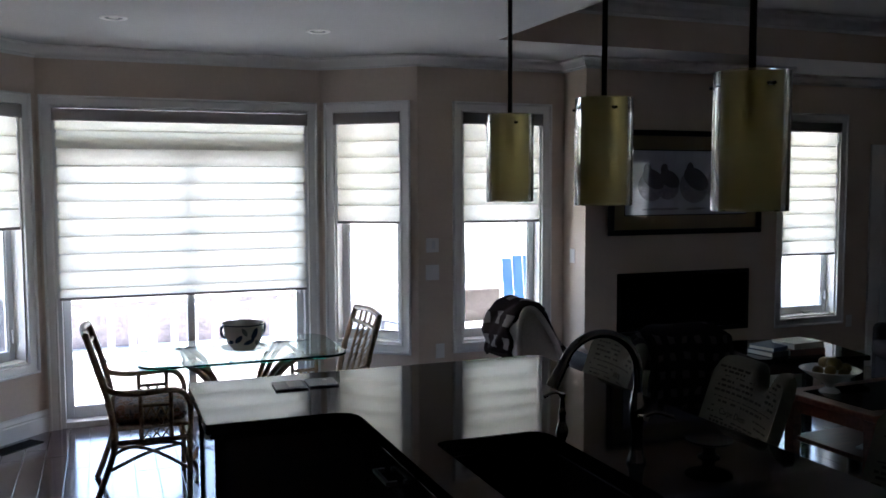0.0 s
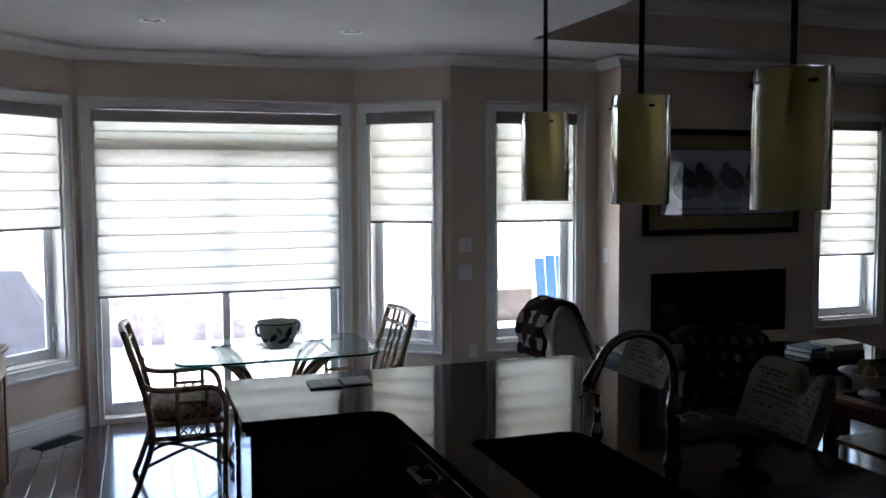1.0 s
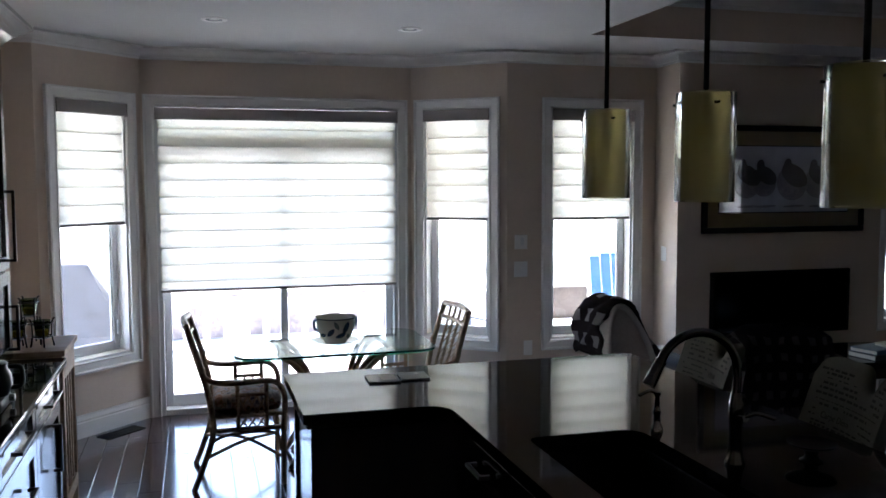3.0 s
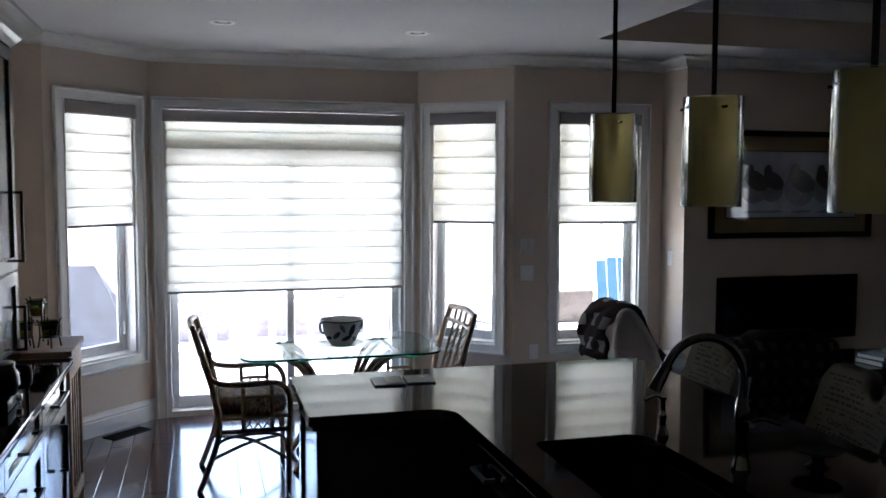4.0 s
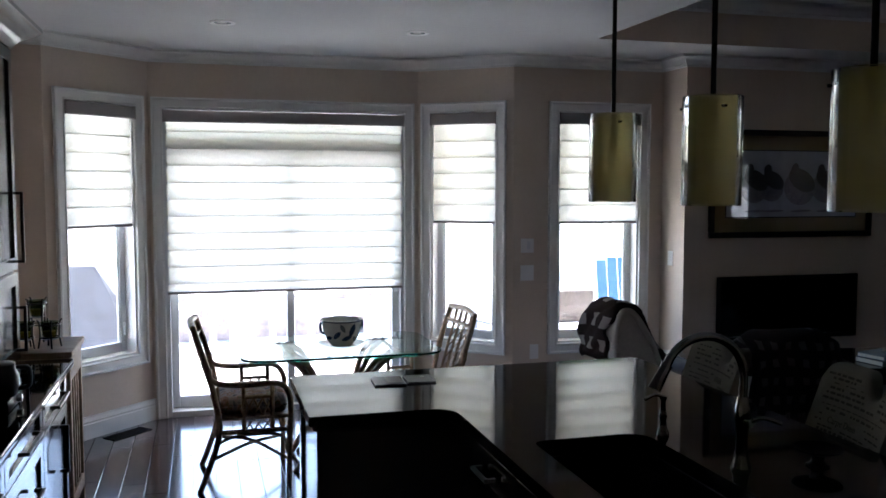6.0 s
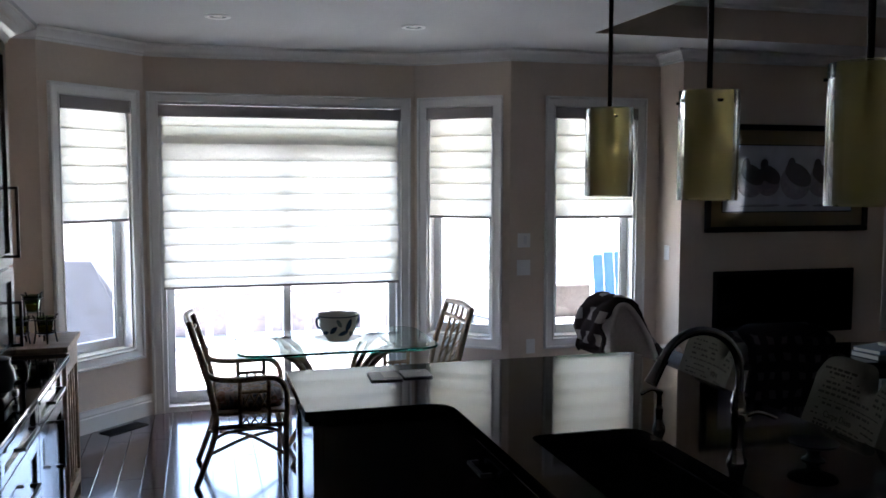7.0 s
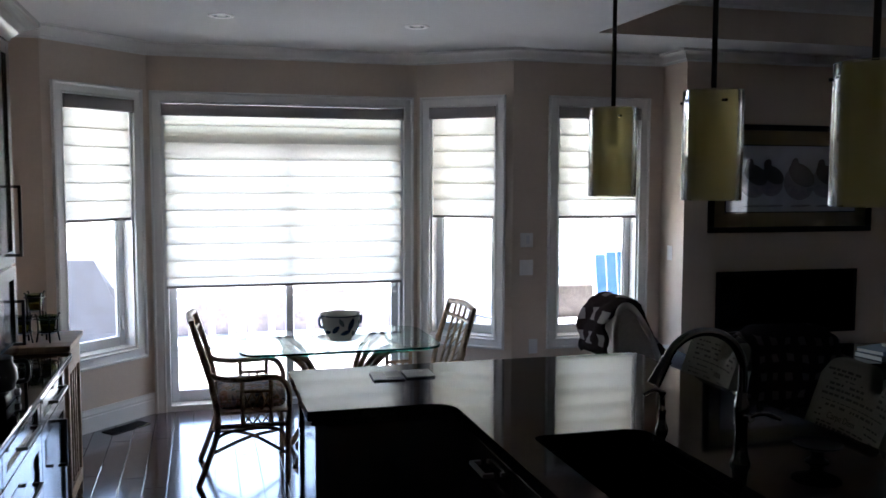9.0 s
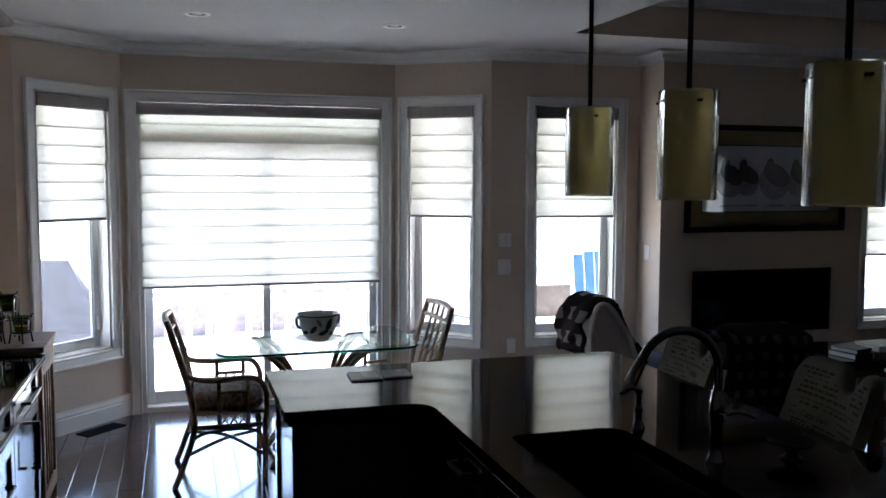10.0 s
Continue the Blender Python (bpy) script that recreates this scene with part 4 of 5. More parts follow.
for k in range(n):
    yc = HY0 + w * (k + 0.5)
    f = shaker(hu, Matrix.Translation((HX - 0.02, yc, 1.893)) @ TURN_R, w - 0.006, 1.046, "upper_door")
    g = shaker(hu, Matrix.Translation((HX - 0.02, yc, 1.145)) @ TURN_R, w - 0.006, 0.42, "lower_door")
    s = 1 if k % 2 == 0 else -1
    pull(f, Matrix.Translation((s * (w / 2 - 0.05), -0.02, -0.32)) @ Matrix.Rotation(radians(90), 4, "Y"), 0.34)
    pull(g, Matrix.Translation((s * (w / 2 - 0.05), -0.02, -0.06)) @ Matrix.Rotation(radians(90), 4, "Y"), 0.22)

# coffee maker on the counter
cm = thing("coffee_maker", "black coffee maker on the granite counter", "coffee maker", pose(-0.78, 3.62, TOP))
part("body", box(B(), -0.09, 0.07, -0.1, 0.1, 0.0, 0.05, 0.012), BLACKP, cm, smooth=40)
part("column", box(B(), -0.10, -0.04, -0.085, 0.085, 0.05, 0.24, 0.015), BLACKP, cm, smooth=40)
part("jug", lathe(B(), [(0, 0.052), (0.06, 0.054), (0.072, 0.09), (0.07, 0.13), (0.055, 0.16), (0.058, 0.175), (0.05, 0.18), (0, 0.18)], 28, (0.02, 0, 0)), BLACKP, cm, smooth=50)
part("knob", lathe(B(), [(0, 0.0), (0.014, 0.0), (0.014, 0.02), (0, 0.024)], 18), STEEL, cm, smooth=40, m=Matrix.Translation((0.07, 0.05, 0.03)) @ Matrix.Rotation(radians(90), 4, "Y"))
part("handle", tube(B(), [(0.08, 0, 0.16), (0.125, 0, 0.155), (0.125, 0, 0.09), (0.085, 0, 0.08)], 0.009, soft=4), BLACKP, cm, smooth=60)

# pale wood side cabinet past the counter's end
sb = thing("side_cabinet", "pale wooden side cabinet with open slatted front", "cabinet", pose(-0.955, 4.88, 0))
SW, SD, SH = 0.215, 0.30, 0.948
part("top_board", box(B(), -SD - 0.01, SD + 0.015, -SW - 0.02, SW + 0.02, SH - 0.03, SH, 0.005), PALEWOOD, sb)
part("upper_rail", box(B(), SD - 0.025, SD, -SW + 0.03, SW - 0.03, SH - 0.16, SH - 0.032, 0.003), PALEWOOD, sb)
part("lower_rail", box(B(), SD - 0.025, SD, -SW + 0.03, SW - 0.03, 0.13, 0.20, 0.003), PALEWOOD, sb)
for sx in (-1, 1):
    for sy in (-1, 1):
        bm = box(B(), sx * SD - (0.035 if sx > 0 else 0), sx * SD + (0 if sx > 0 else 0.035), sy * SW - (0.035 if sy > 0 else 0), sy * SW + (0 if sy > 0 else 0.035), 0.05, SH - 0.03, 0.003)
        lathe(bm, [(0, 0), (0.012, 0.0), (0.018, 0.02), (0.012, 0.035), (0.017, 0.05), (0, 0.05)], 14, (sx * (SD - 0.0175), sy * (SW - 0.0175), 0))
        part("leg", bm, PALEWOOD, sb)
for y in (-0.12, -0.04, 0.04, 0.12):
    part("slat", box(B(), SD - 0.02, SD - 0.008, y - 0.014, y + 0.014, 0.2, SH - 0.16, 0.002), PALEWOOD, sb)
for z in (0.16, 0.5):
    part("shelf", box(B(), -SD + 0.03, SD - 0.03, -SW + 0.01, SW - 0.01, z - 0.01, z + 0.01, 0.002), PALEWOOD, sb)
part("back_panel", box(B(), -SD + 0.002, -SD + 0.012, -SW + 0.03, SW - 0.03, 0.13, SH - 0.032), PALEWOOD, sb)
part("side_panel", box(B(), -SD + 0.035, SD - 0.035, SW - 0.02, SW - 0.008, 0.13, SH - 0.032), PALEWOOD, sb)

# wire candle stands on it
GREENGLASS = clear_glass("green_votive_glass", (0.58, 0.66, 0.50), 0.05)
WAX = cloth_through("amber_wax", (0.60, 0.40, 0.09), 0.5, 60)
for k, (x, y, s, zb) in enumerate(((-0.765, 4.80, 1.0, 0.0), (-0.86, 5.02, 1.65, 0.0), (-0.885, 4.80, 1.0, 0.0))):
    cs = thing("candle_stand", "small black iron candle stand with a glass cup", "candle holder", pose(x, y, SH + zb, 0, 0, 25 * k), "candle stands")
    H = 0.13 * s
    for q in range(4):
        a = math.pi / 2 * q + 0.3
        part("leg", tube(B(), [(0.055 * math.cos(a), 0.055 * math.sin(a), 0), (0.045 * math.cos(a), 0.045 * math.sin(a), H * 0.5), (0.05 * math.cos(a), 0.05 * math.sin(a), H), (0.06 * math.cos(a), 0.06 * math.sin(a), H + 0.014)], 0.0042, 8, soft=4), BLACKMETAL, cs, smooth=60)
    for z, r in ((H - 0.012, 0.05), (H * 0.42, 0.046)):
        part("ring", tube(B(), [(r * math.cos(t), r * math.sin(t), z) for t in (2 * math.pi * i / 24 for i in range(25))], 0.0036, 8), BLACKMETAL, cs, smooth=60)
    part("glass_cup", lathe(B(), [(0, H - 0.085), (0.028, H - 0.08), (0.036, H - 0.05), (0.042, H - 0.004), (0.045, H + 0.004), (0.040, H - 0.004), (0.034, H - 0.05), (0.026, H - 0.074), (0, H - 0.078)], 28), GREENGLASS, cs, "green tinted glass cup", smooth=50)
    part("candle", lathe(B(), [(0, H - 0.077), (0.025, H - 0.073), (0.031, H - 0.045), (0, H - 0.042)], 24), WAX, cs, smooth=50)
    part("drip_dish", lathe(B(), [(0, H - 0.088), (0.03, H - 0.088), (0.046, H - 0.0835), (0.03, H - 0.086)], 24), BLACKMETAL, cs, smooth=40)

# floor register under the bay window
rg = thing("floor_vent", "dark metal floor register set in the wood floor", "floor vent", pose(-0.545, 6.535, 0.0, 0, 0, 45))
part("frame", box(B(), -0.165, 0.165, -0.065, 0.065, 0.001, 0.006, 0.002), SINKM, rg)
for i in range(10):
    x = -0.135 + 0.03 * i
    part("slat", box(B(), x - 0.006, x + 0.006, -0.045, 0.045, 0.0062, 0.009, 0.001, 1), SINKM, rg)

# ---- dining set ----
def rattan_chair(m):
    """Armchair of bent rattan poles with lattice sides and a cushion; it faces local +x."""
    th = thing("rattan_armchair", "brown rattan armchair with lattice sides and a floral cushion", "chair", m, "chairs at the glass table")
    R = 0.0165
    for s in (-1, 1):
        y = 0.262 * s
        part("rear_post", tube(B(), [(-0.262, y, 0.0), (-0.215, y, 0.12), (-0.155, y, 0.30), (-0.15, y, 0.42), (-0.20, y, 0.68), (-0.285, y * 0.94, 0.955)], R * 1.08, 10, soft=5), RATTAN, th, smooth=60)
        part("armrest", tube(B(), [(-0.215, y, 0.72), (-0.185, y, 0.655), (-0.11, y * 1.04, 0.628), (0.0, y * 1.06, 0.622), (0.15, y * 1.06, 0.628), (0.215, y * 1.05, 0.612), (0.252, y * 1.02, 0.56), (0.262, y, 0.48), (0.252, y, 0.30), (0.247, y, 0.0)], R, 10, soft=5), RATTAN, th, smooth=60)
        part("seat_rail", tube(B(), [(-0.155, y, 0.345), (0.255, y, 0.345)], R * 0.9, 10), RATTAN, th, smooth=60)
        part("side_rail", tube(B(), [(-0.15, y, 0.425), (0.258, y, 0.425)], R * 0.7, 10), RATTAN, th, smooth=60)
        part("cross_bar", tube(B(), [(-0.008, y, 0.548), (0.155, y, 0.548)], R * 0.7, 8), RATTAN, th, smooth=60)
        part("brace", tube(B(), [(-0.19, y * 0.98, 0.20), (-0.155, y * 0.98, 0.275), (-0.08, y * 0.98, 0.312), (0.06, y * 0.98, 0.325), (0.17, y * 0.98, 0.318), (0.225, y * 0.98, 0.285), (0.24, y * 0.98, 0.2)], R * 0.62, 8, soft=5), RATTAN, th, smooth=60)
        for x in (-0.008, 0.155):
            part("side_post", tube(B(), [(x, y, 0.345), (x, y, 0.62)], R * 0.78, 8), RATTAN, th, smooth=60)
        bm = B()
        for z0, z1 in ((0.352, 0.418), (0.432, 0.540)):
            n = 3
            for i in range(n):
                x0, x1 = -0.004 + 0.155 * i / n, -0.004 + 0.155 * (i + 1) / n
                tube(bm, [(x0, y, z0), (x1, y, z1)], 0.0056, 6)
                tube(bm, [(x0, y + 0.004, z1), (x1, y + 0.004, z0)], 0.0056, 6)
        part("lattice", bm, RATTAN, th, "woven rattan lattice")
        for x, z in ((-0.205, 0.70), (-0.155, 0.35), (0.252, 0.345)):
            bm = B()
            for k in range(4):
                lathe(bm, [(R * 1.05, -0.006), (R * 1.22, -0.003), (R * 1.22, 0.003), (R * 1.05, 0.006)], 12, (x, y, z - 0.02 + k * 0.012))
            part("binding", bm, RATTAN, th, smooth=60)
    for x, z in ((-0.152, 0.345), (0.254, 0.345)):
        part("cross_rail", tube(B(), [(x, -0.262, z), (x, 0.262, z)], R * 0.9, 10), RATTAN, th, smooth=60)
    part("stretcher", tube(B(), [(-0.195, -0.255, 0.185), (0.03, 0.0, 0.20), (0.243, 0.255, 0.165)], R * 0.66, 8, soft=5), RATTAN, th, smooth=60)
    part("stretcher", tube(B(), [(-0.195, 0.255, 0.185), (0.03, 0.0, 0.222), (0.243, -0.255, 0.165)], R * 0.66, 8, soft=5), RATTAN, th, smooth=60)
    for x, z, r in ((-0.286, 0.955, 1.1), (-0.262, 0.87, 0.8), (-0.168, 0.52, 0.8)):
        part("back_rail", tube(B(), [(x, -0.25, z), (x - 0.02, 0, z + (0.012 if z > 0.9 else 0)), (x, 0.25, z)], R * r, 10, soft=5), RATTAN, th, smooth=60)
    for y in (-0.15, -0.05, 0.05, 0.15):
        part("back_slat", tube(B(), [(-0.175, y, 0.52), (-0.235, y, 0.72), (-0.278, y, 0.87), (-0.30, y, 0.955)], R * 0.55, 8, soft=4), RATTAN, th, smooth=60)
    bm = B()
    for i in range(4):
        for k in range(5):
            y0, z0 = -0.15 + 0.1 * (i % 3), 0.55 + 0.07 * k
            x0 = -0.18 - (z0 - 0.52) * 0.27
            tube(bm, [(x0, y0, z0), (x0 - 0.018, y0 + 0.1, z0 + 0.07)], 0.004, 6)
    part("back_weave", bm, RATTAN, th, "woven rattan weave")
    bm = box(B(), -0.15, 0.245, -0.235, 0.235, 0.435, 0.535, 0.04, 5)
    for v in bm.verts:
        if v.co.z > 0.48:
            v.co.z += 0.03 * max(0, 1 - (v.co.x - 0.05) ** 2 / 0.05) * max(0, 1 - v.co.y ** 2 / 0.07)
    cu = part("cushion", bm, SEATFAB, th, "multicoloured floral cushion", smooth=60)
    part("piping", tube(B(), [(-0.13, -0.236, 0.487), (0.24, -0.236, 0.487), (0.246, 0.0, 0.487), (0.24, 0.236, 0.487), (-0.13, 0.236, 0.487)], 0.005, 6), SEATFAB, cu, smooth=60)
    part("seat_base", box(B(), -0.15, 0.25, -0.25, 0.25, 0.422, 0.434, 0.003), RATTAN, th)
    return th


ch = rattan_chair(pose(0.222, 5.40, 0, 0, 0, -1))
copy_thing(ch, pose(1.35, 5.47, 0, 0, 0, 182))

tb = thing("dining_table", "glass-topped dining table with rounded corners on a rattan base", "table", pose(0.82, 5.585, 0))
L, Wd = 0.62, 0.415
out = rounded([(-L, -Wd), (-L, Wd), (L, Wd), (L, -Wd)], [0.17] * 4, 10)
bevelled(part("glass_top", prism(B(), out, 0.733, 0.748), TABLEGLASS, tb, "clear glass top with a green edge", smooth=30), 0.003, 2).visible_shadow = False
EDGEGLASS = clear_glass("teal_glass_edge", (0.42, 0.86, 0.78))
bm = B()
outer = rounded([(-L - 0.002, -Wd - 0.002), (-L - 0.002, Wd + 0.002), (L + 0.002, Wd + 0.002), (L + 0.002, -Wd - 0.002)], [0.172] * 4, 10)
prism(bm, outer, 0.7345, 0.7465, out)
part("glass_edge", bm, EDGEGLASS, tb, "teal green polished glass edge")
for sx in (-1, 1):
    for sy in (-1, 1):
        for off in (0.0, 0.055):
            part("leg_pole", tube(B(), [(sx * (0.36 - off), sy * 0.24, 0.728), (sx * (0.26 - off), sy * 0.19, 0.655), (sx * (0.17 - off * 0.6), sy * 0.12, 0.50), (sx * (0.15 - off * 0.5), sy * 0.10, 0.30), (sx * (0.24 - off), sy * 0.18, 0.08), (sx * (0.29 - off), sy * 0.21, 0.0)], 0.019, 10, soft=5), RATTAN, tb, smooth=60)
for z in (0.30, 0.50):
    part("tie_ring", tube(B(), [(0.19 * math.cos(t), 0.125 * math.sin(t), z) for t in (2 * math.pi * i / 28 for i in range(29))], 0.012, 8), RATTAN, tb, smooth=60)
for sx in (-1, 1):
    part("top_rail", tube(B(), [(sx * 0.34, -0.24, 0.718), (sx * 0.34, 0.24, 0.718)], 0.013, 10), RATTAN, tb, smooth=60)

# big two-handled cup on a saucer
TZ = 0.748
sc = thing("saucer", "white ceramic saucer under a large cup", "saucer", pose(0.845, 5.55, TZ))
part("plate", lathe(B(), [(0, 0.003), (0.07, 0.003), (0.08, 0.006), (0.13, 0.017), (0.152, 0.022), (0.153, 0.019), (0.13, 0.012), (0.08, 0.0), (0, 0.0)], 48), CERAMIC, sc, smooth=50)
cp = thing("large_cup", "large white ceramic cup with blue leaf pattern and two handles", "cup", pose(0.845, 5.55, TZ + 0.0035, 0, 0, 15))
CP = [(0.0, 0.0), (0.062, 0.0), (0.07, 0.006), (0.075, 0.015), (0.098, 0.04), (0.115, 0.075), (0.124, 0.115), (0.128, 0.155), (0.132, 0.168)]


def cup_r(z):
    for (r0, z0), (r1, z1) in zip(CP[1:], CP[2:]):
        if z0 <= z <= z1:
            return r0 + (r1 - r0) * (z - z0) / max(z1 - z0, 1e-6)
    return CP[-1][0]


part("body", lathe(B(), CP + [(0.129, 0.170), (0.124, 0.160), (0.120, 0.115), (0.11, 0.075), (0.09, 0.04), (0.06, 0.02), (0, 0.018)], 56), CERAMIC, cp, smooth=50)
for s in (-1, 1):
    part("handle", tube(B(), [(s * 0.12, 0, 0.15), (s * 0.142, 0, 0.152), (s * 0.147, 0, 0.128), (s * 0.138, 0, 0.098), (s * 0.112, 0, 0.082)], 0.008, 10, soft=5), BLUEGLAZE, cp, "blue glazed handle", smooth=60)
part("rim_line", lathe(B(), [(0.1325, 0.160), (0.1335, 0.163), (0.133, 0.167)], 56), BLUEGLAZE, cp, smooth=50)
rng = random.Random(11)
LEAVES = [(-80, 0.11, 0.045, 70, 0), (-95, 0.06, 0.036, 20, 0), (-62, 0.05, 0.03, -40, 1), (-45, 0.125, 0.018, 60, 0), (-40, 0.085, 0.016, 0, 1), (-110, 0.125, 0.03, 120, 1), (-128, 0.08, 0.035, 45, 0), (-25, 0.05, 0.03, 10, 0), (0, 0.11, 0.04, 80, 0), (30, 0.07, 0.03, 20, 1), (60, 0.11, 0.04, 60, 0), (100, 0.08, 0.04, 30, 0), (140, 0.11, 0.03, 110, 1), (-160, 0.06, 0.03, 15, 0)]
for az, zc, ln, tilt, kind in LEAVES:
    bm = B()
    rows = []
    for i in range(9):
        u = -1 + i / 4
        wd = 0.42 * ln * (1 - u * u) ** 0.8 + 0.0004
        row = []
        for v in (-1, 0, 1):
            du, dv = u * ln, v * wd
            c, s = math.cos(radians(tilt)), math.sin(radians(tilt))
            q, z = du * c - dv * s, min(0.158, max(0.018, zc + du * s + dv * c))
            r = cup_r(z) + 0.0012
            a = radians(az) + q / r
            row.append(bm.verts.new((r * math.cos(a), r * math.sin(a), z)))
        rows.append(row)
    for a, b in zip(rows, rows[1:]):
        for k in range(2):
            bm.faces.new((a[k], a[k + 1], b[k + 1], b[k]))
    part("painted_leaf", bm, BLUEGLAZE if kind == 0 else GREYGLAZE, cp, smooth=80)

# ---- sitting room ----
def back_x(y, z):
    """Where the front face of a stool's back stands, leaning back and hollowed a little."""
    return 0.125 + (z - 0.64) * 0.34 - 0.55 * y * y


def printed_words(text, size, y, z, turn, parent):
    """Dark lettering on the front of a stool's back."""
    curve = bpy.data.curves.new("printed_words", "FONT")
    curve.body, curve.size, curve.extrude = text, size, 0.0006
    holder = bpy.data.objects.new("holder", curve)
    me = bpy.data.meshes.new_from_object(holder)
    bpy.data.objects.remove(holder)
    c, s = math.cos(radians(turn)), math.sin(radians(turn))
    for v in me.vertices:
        u, w = v.co.x * c - v.co.y * s, v.co.x * s + v.co.y * c
        yy, zz = y - u, z + w
        v.co = (back_x(yy, zz) - 0.0015 - v.co.z, yy, zz)
    me.materials.clear()
    me.materials.append(INK)
    ob = new("printed_words", me)
    ob.parent = parent
    return ob


def counter_stool(m, words, seed, height=1.075):
    """Upholstered counter stool whose back stands on the local +x side."""
    th = thing("counter_stool", "counter stool with a back in script-printed linen", "stool", m, "stools at the island")
    W, N = 0.235, 26

    def top(y):
        r = 0.05
        edge = max(0.0, abs(y) - (W - r)) / r
        return height - r * (1 - math.sqrt(max(0.0, 1 - edge * edge))) - 0.085 * math.exp(-((y + 0.075) / 0.055) ** 4)

    bm = B()
    rows = []
    for i in range(N + 1):
        y = W - 2 * W * i / N
        t = top(y)
        ring = []
        for z, d in ((0.60, 0), (0.75, 0), (0.9, 0), (t - 0.015, 0), (t, 0.014), (t, 0.042), (t - 0.015, 0.056), (0.9, 0.056), (0.75, 0.056), (0.60, 0.056)):
            z = min(z, t)
            ring.append(bm.verts.new((back_x(y, z) + d, y, z)))
        rows.append(ring)
    for a, b in zip(rows, rows[1:]):
        for k in range(10):
            bm.faces.new((a[k], a[(k + 1) % 10], b[(k + 1) % 10], b[k]))
    bm.faces.new(rows[0])
    bm.faces.new(rows[-1][::-1])
    part("backrest", bm, LINEN, th, "linen printed with lines of script", smooth=50)
    bm = box(B(), -0.22, 0.20, -0.225, 0.225, 0.57, 0.67, 0.035, 4)
    part("seat", bm, LINEN, th, smooth=50)
    rng = random.Random(seed)
    z = height - 0.045
    while z > 0.70:
        h = rng.choice((0.004, 0.006, 0.009))
        bm = B()
        y = W - 0.03 - rng.uniform(0, 0.03)
        while y > -W + 0.05:
            ln = rng.uniform(0.008, 0.035)
            y1 = max(y - ln, -W + 0.03)
            clear = all(not (ya > y1 - 0.01 and yb < y + 0.01 and za < z + h and zb > z) for _, _, (ya, yb, za, zb) in words)
            if clear and min(top(y), top(y1)) - 0.025 > z + h and rng.random() < 0.85:
                q = [bm.verts.new((back_x(yy, zz) - 0.0015, yy, zz)) for yy, zz in ((y, z), (y1, z), (y1, z + h), (y, z + h))]
                f = bm.faces.new(q)
            y = y1 - rng.uniform(0.006, 0.012)
        if bm.faces:
            e = bmesh.ops.extrude_face_region(bm, geom=bm.faces[:])["geom"]
            bmesh.ops.translate(bm, vec=(0.001, 0, 0), verts=[v for v in e if isinstance(v, bmesh.types.BMVert)])
            part("script_line", bm, INK, th)["kind"] = "stuff"
        else:
            bm.free()
        z -= rng.uniform(0.014, 0.024)
    for text, size, (ya, yb, za, zb) in words:
        printed_words(text, size, ya - 0.004, za + 0.006, 0, th)
    for sx, sy in ((-1, -1), (-1, 1), (1, -1), (1, 1)):
        part("leg", tube(B(), [(sx * 0.16, sy * 0.17, 0.58), (sx * 0.19, sy * 0.19, 0.0)], 0.022, 10, r1=0.015), REDWOOD, th, smooth=50)
    for a, b in (((-1, -1), (-1, 1)), ((-1, 1), (1, 1)), ((1, 1), (1, -1)), ((1, -1), (-1, -1))):
        part("foot_rail", tube(B(), [(a[0] * 0.18, a[1] * 0.182, 0.2), (b[0] * 0.18, b[1] * 0.182, 0.2)], 0.011, 8), REDWOOD, th, smooth=50)
    return th


counter_stool(pose(2.07, 3.58, 0, 0, 0, -6), [("VIVA", 0.036, (-0.02, -0.18, 0.865, 0.915))], 7, 1.05)
counter_stool(pose(2.085, 2.70, 0, 0, 0, -9), [("Carpe Diem", 0.034, (0.14, -0.06, 0.865, 0.905))], 19, 1.09)
counter_stool(pose(2.15, 1.86, 0, 0, 0, 2), [], 31)


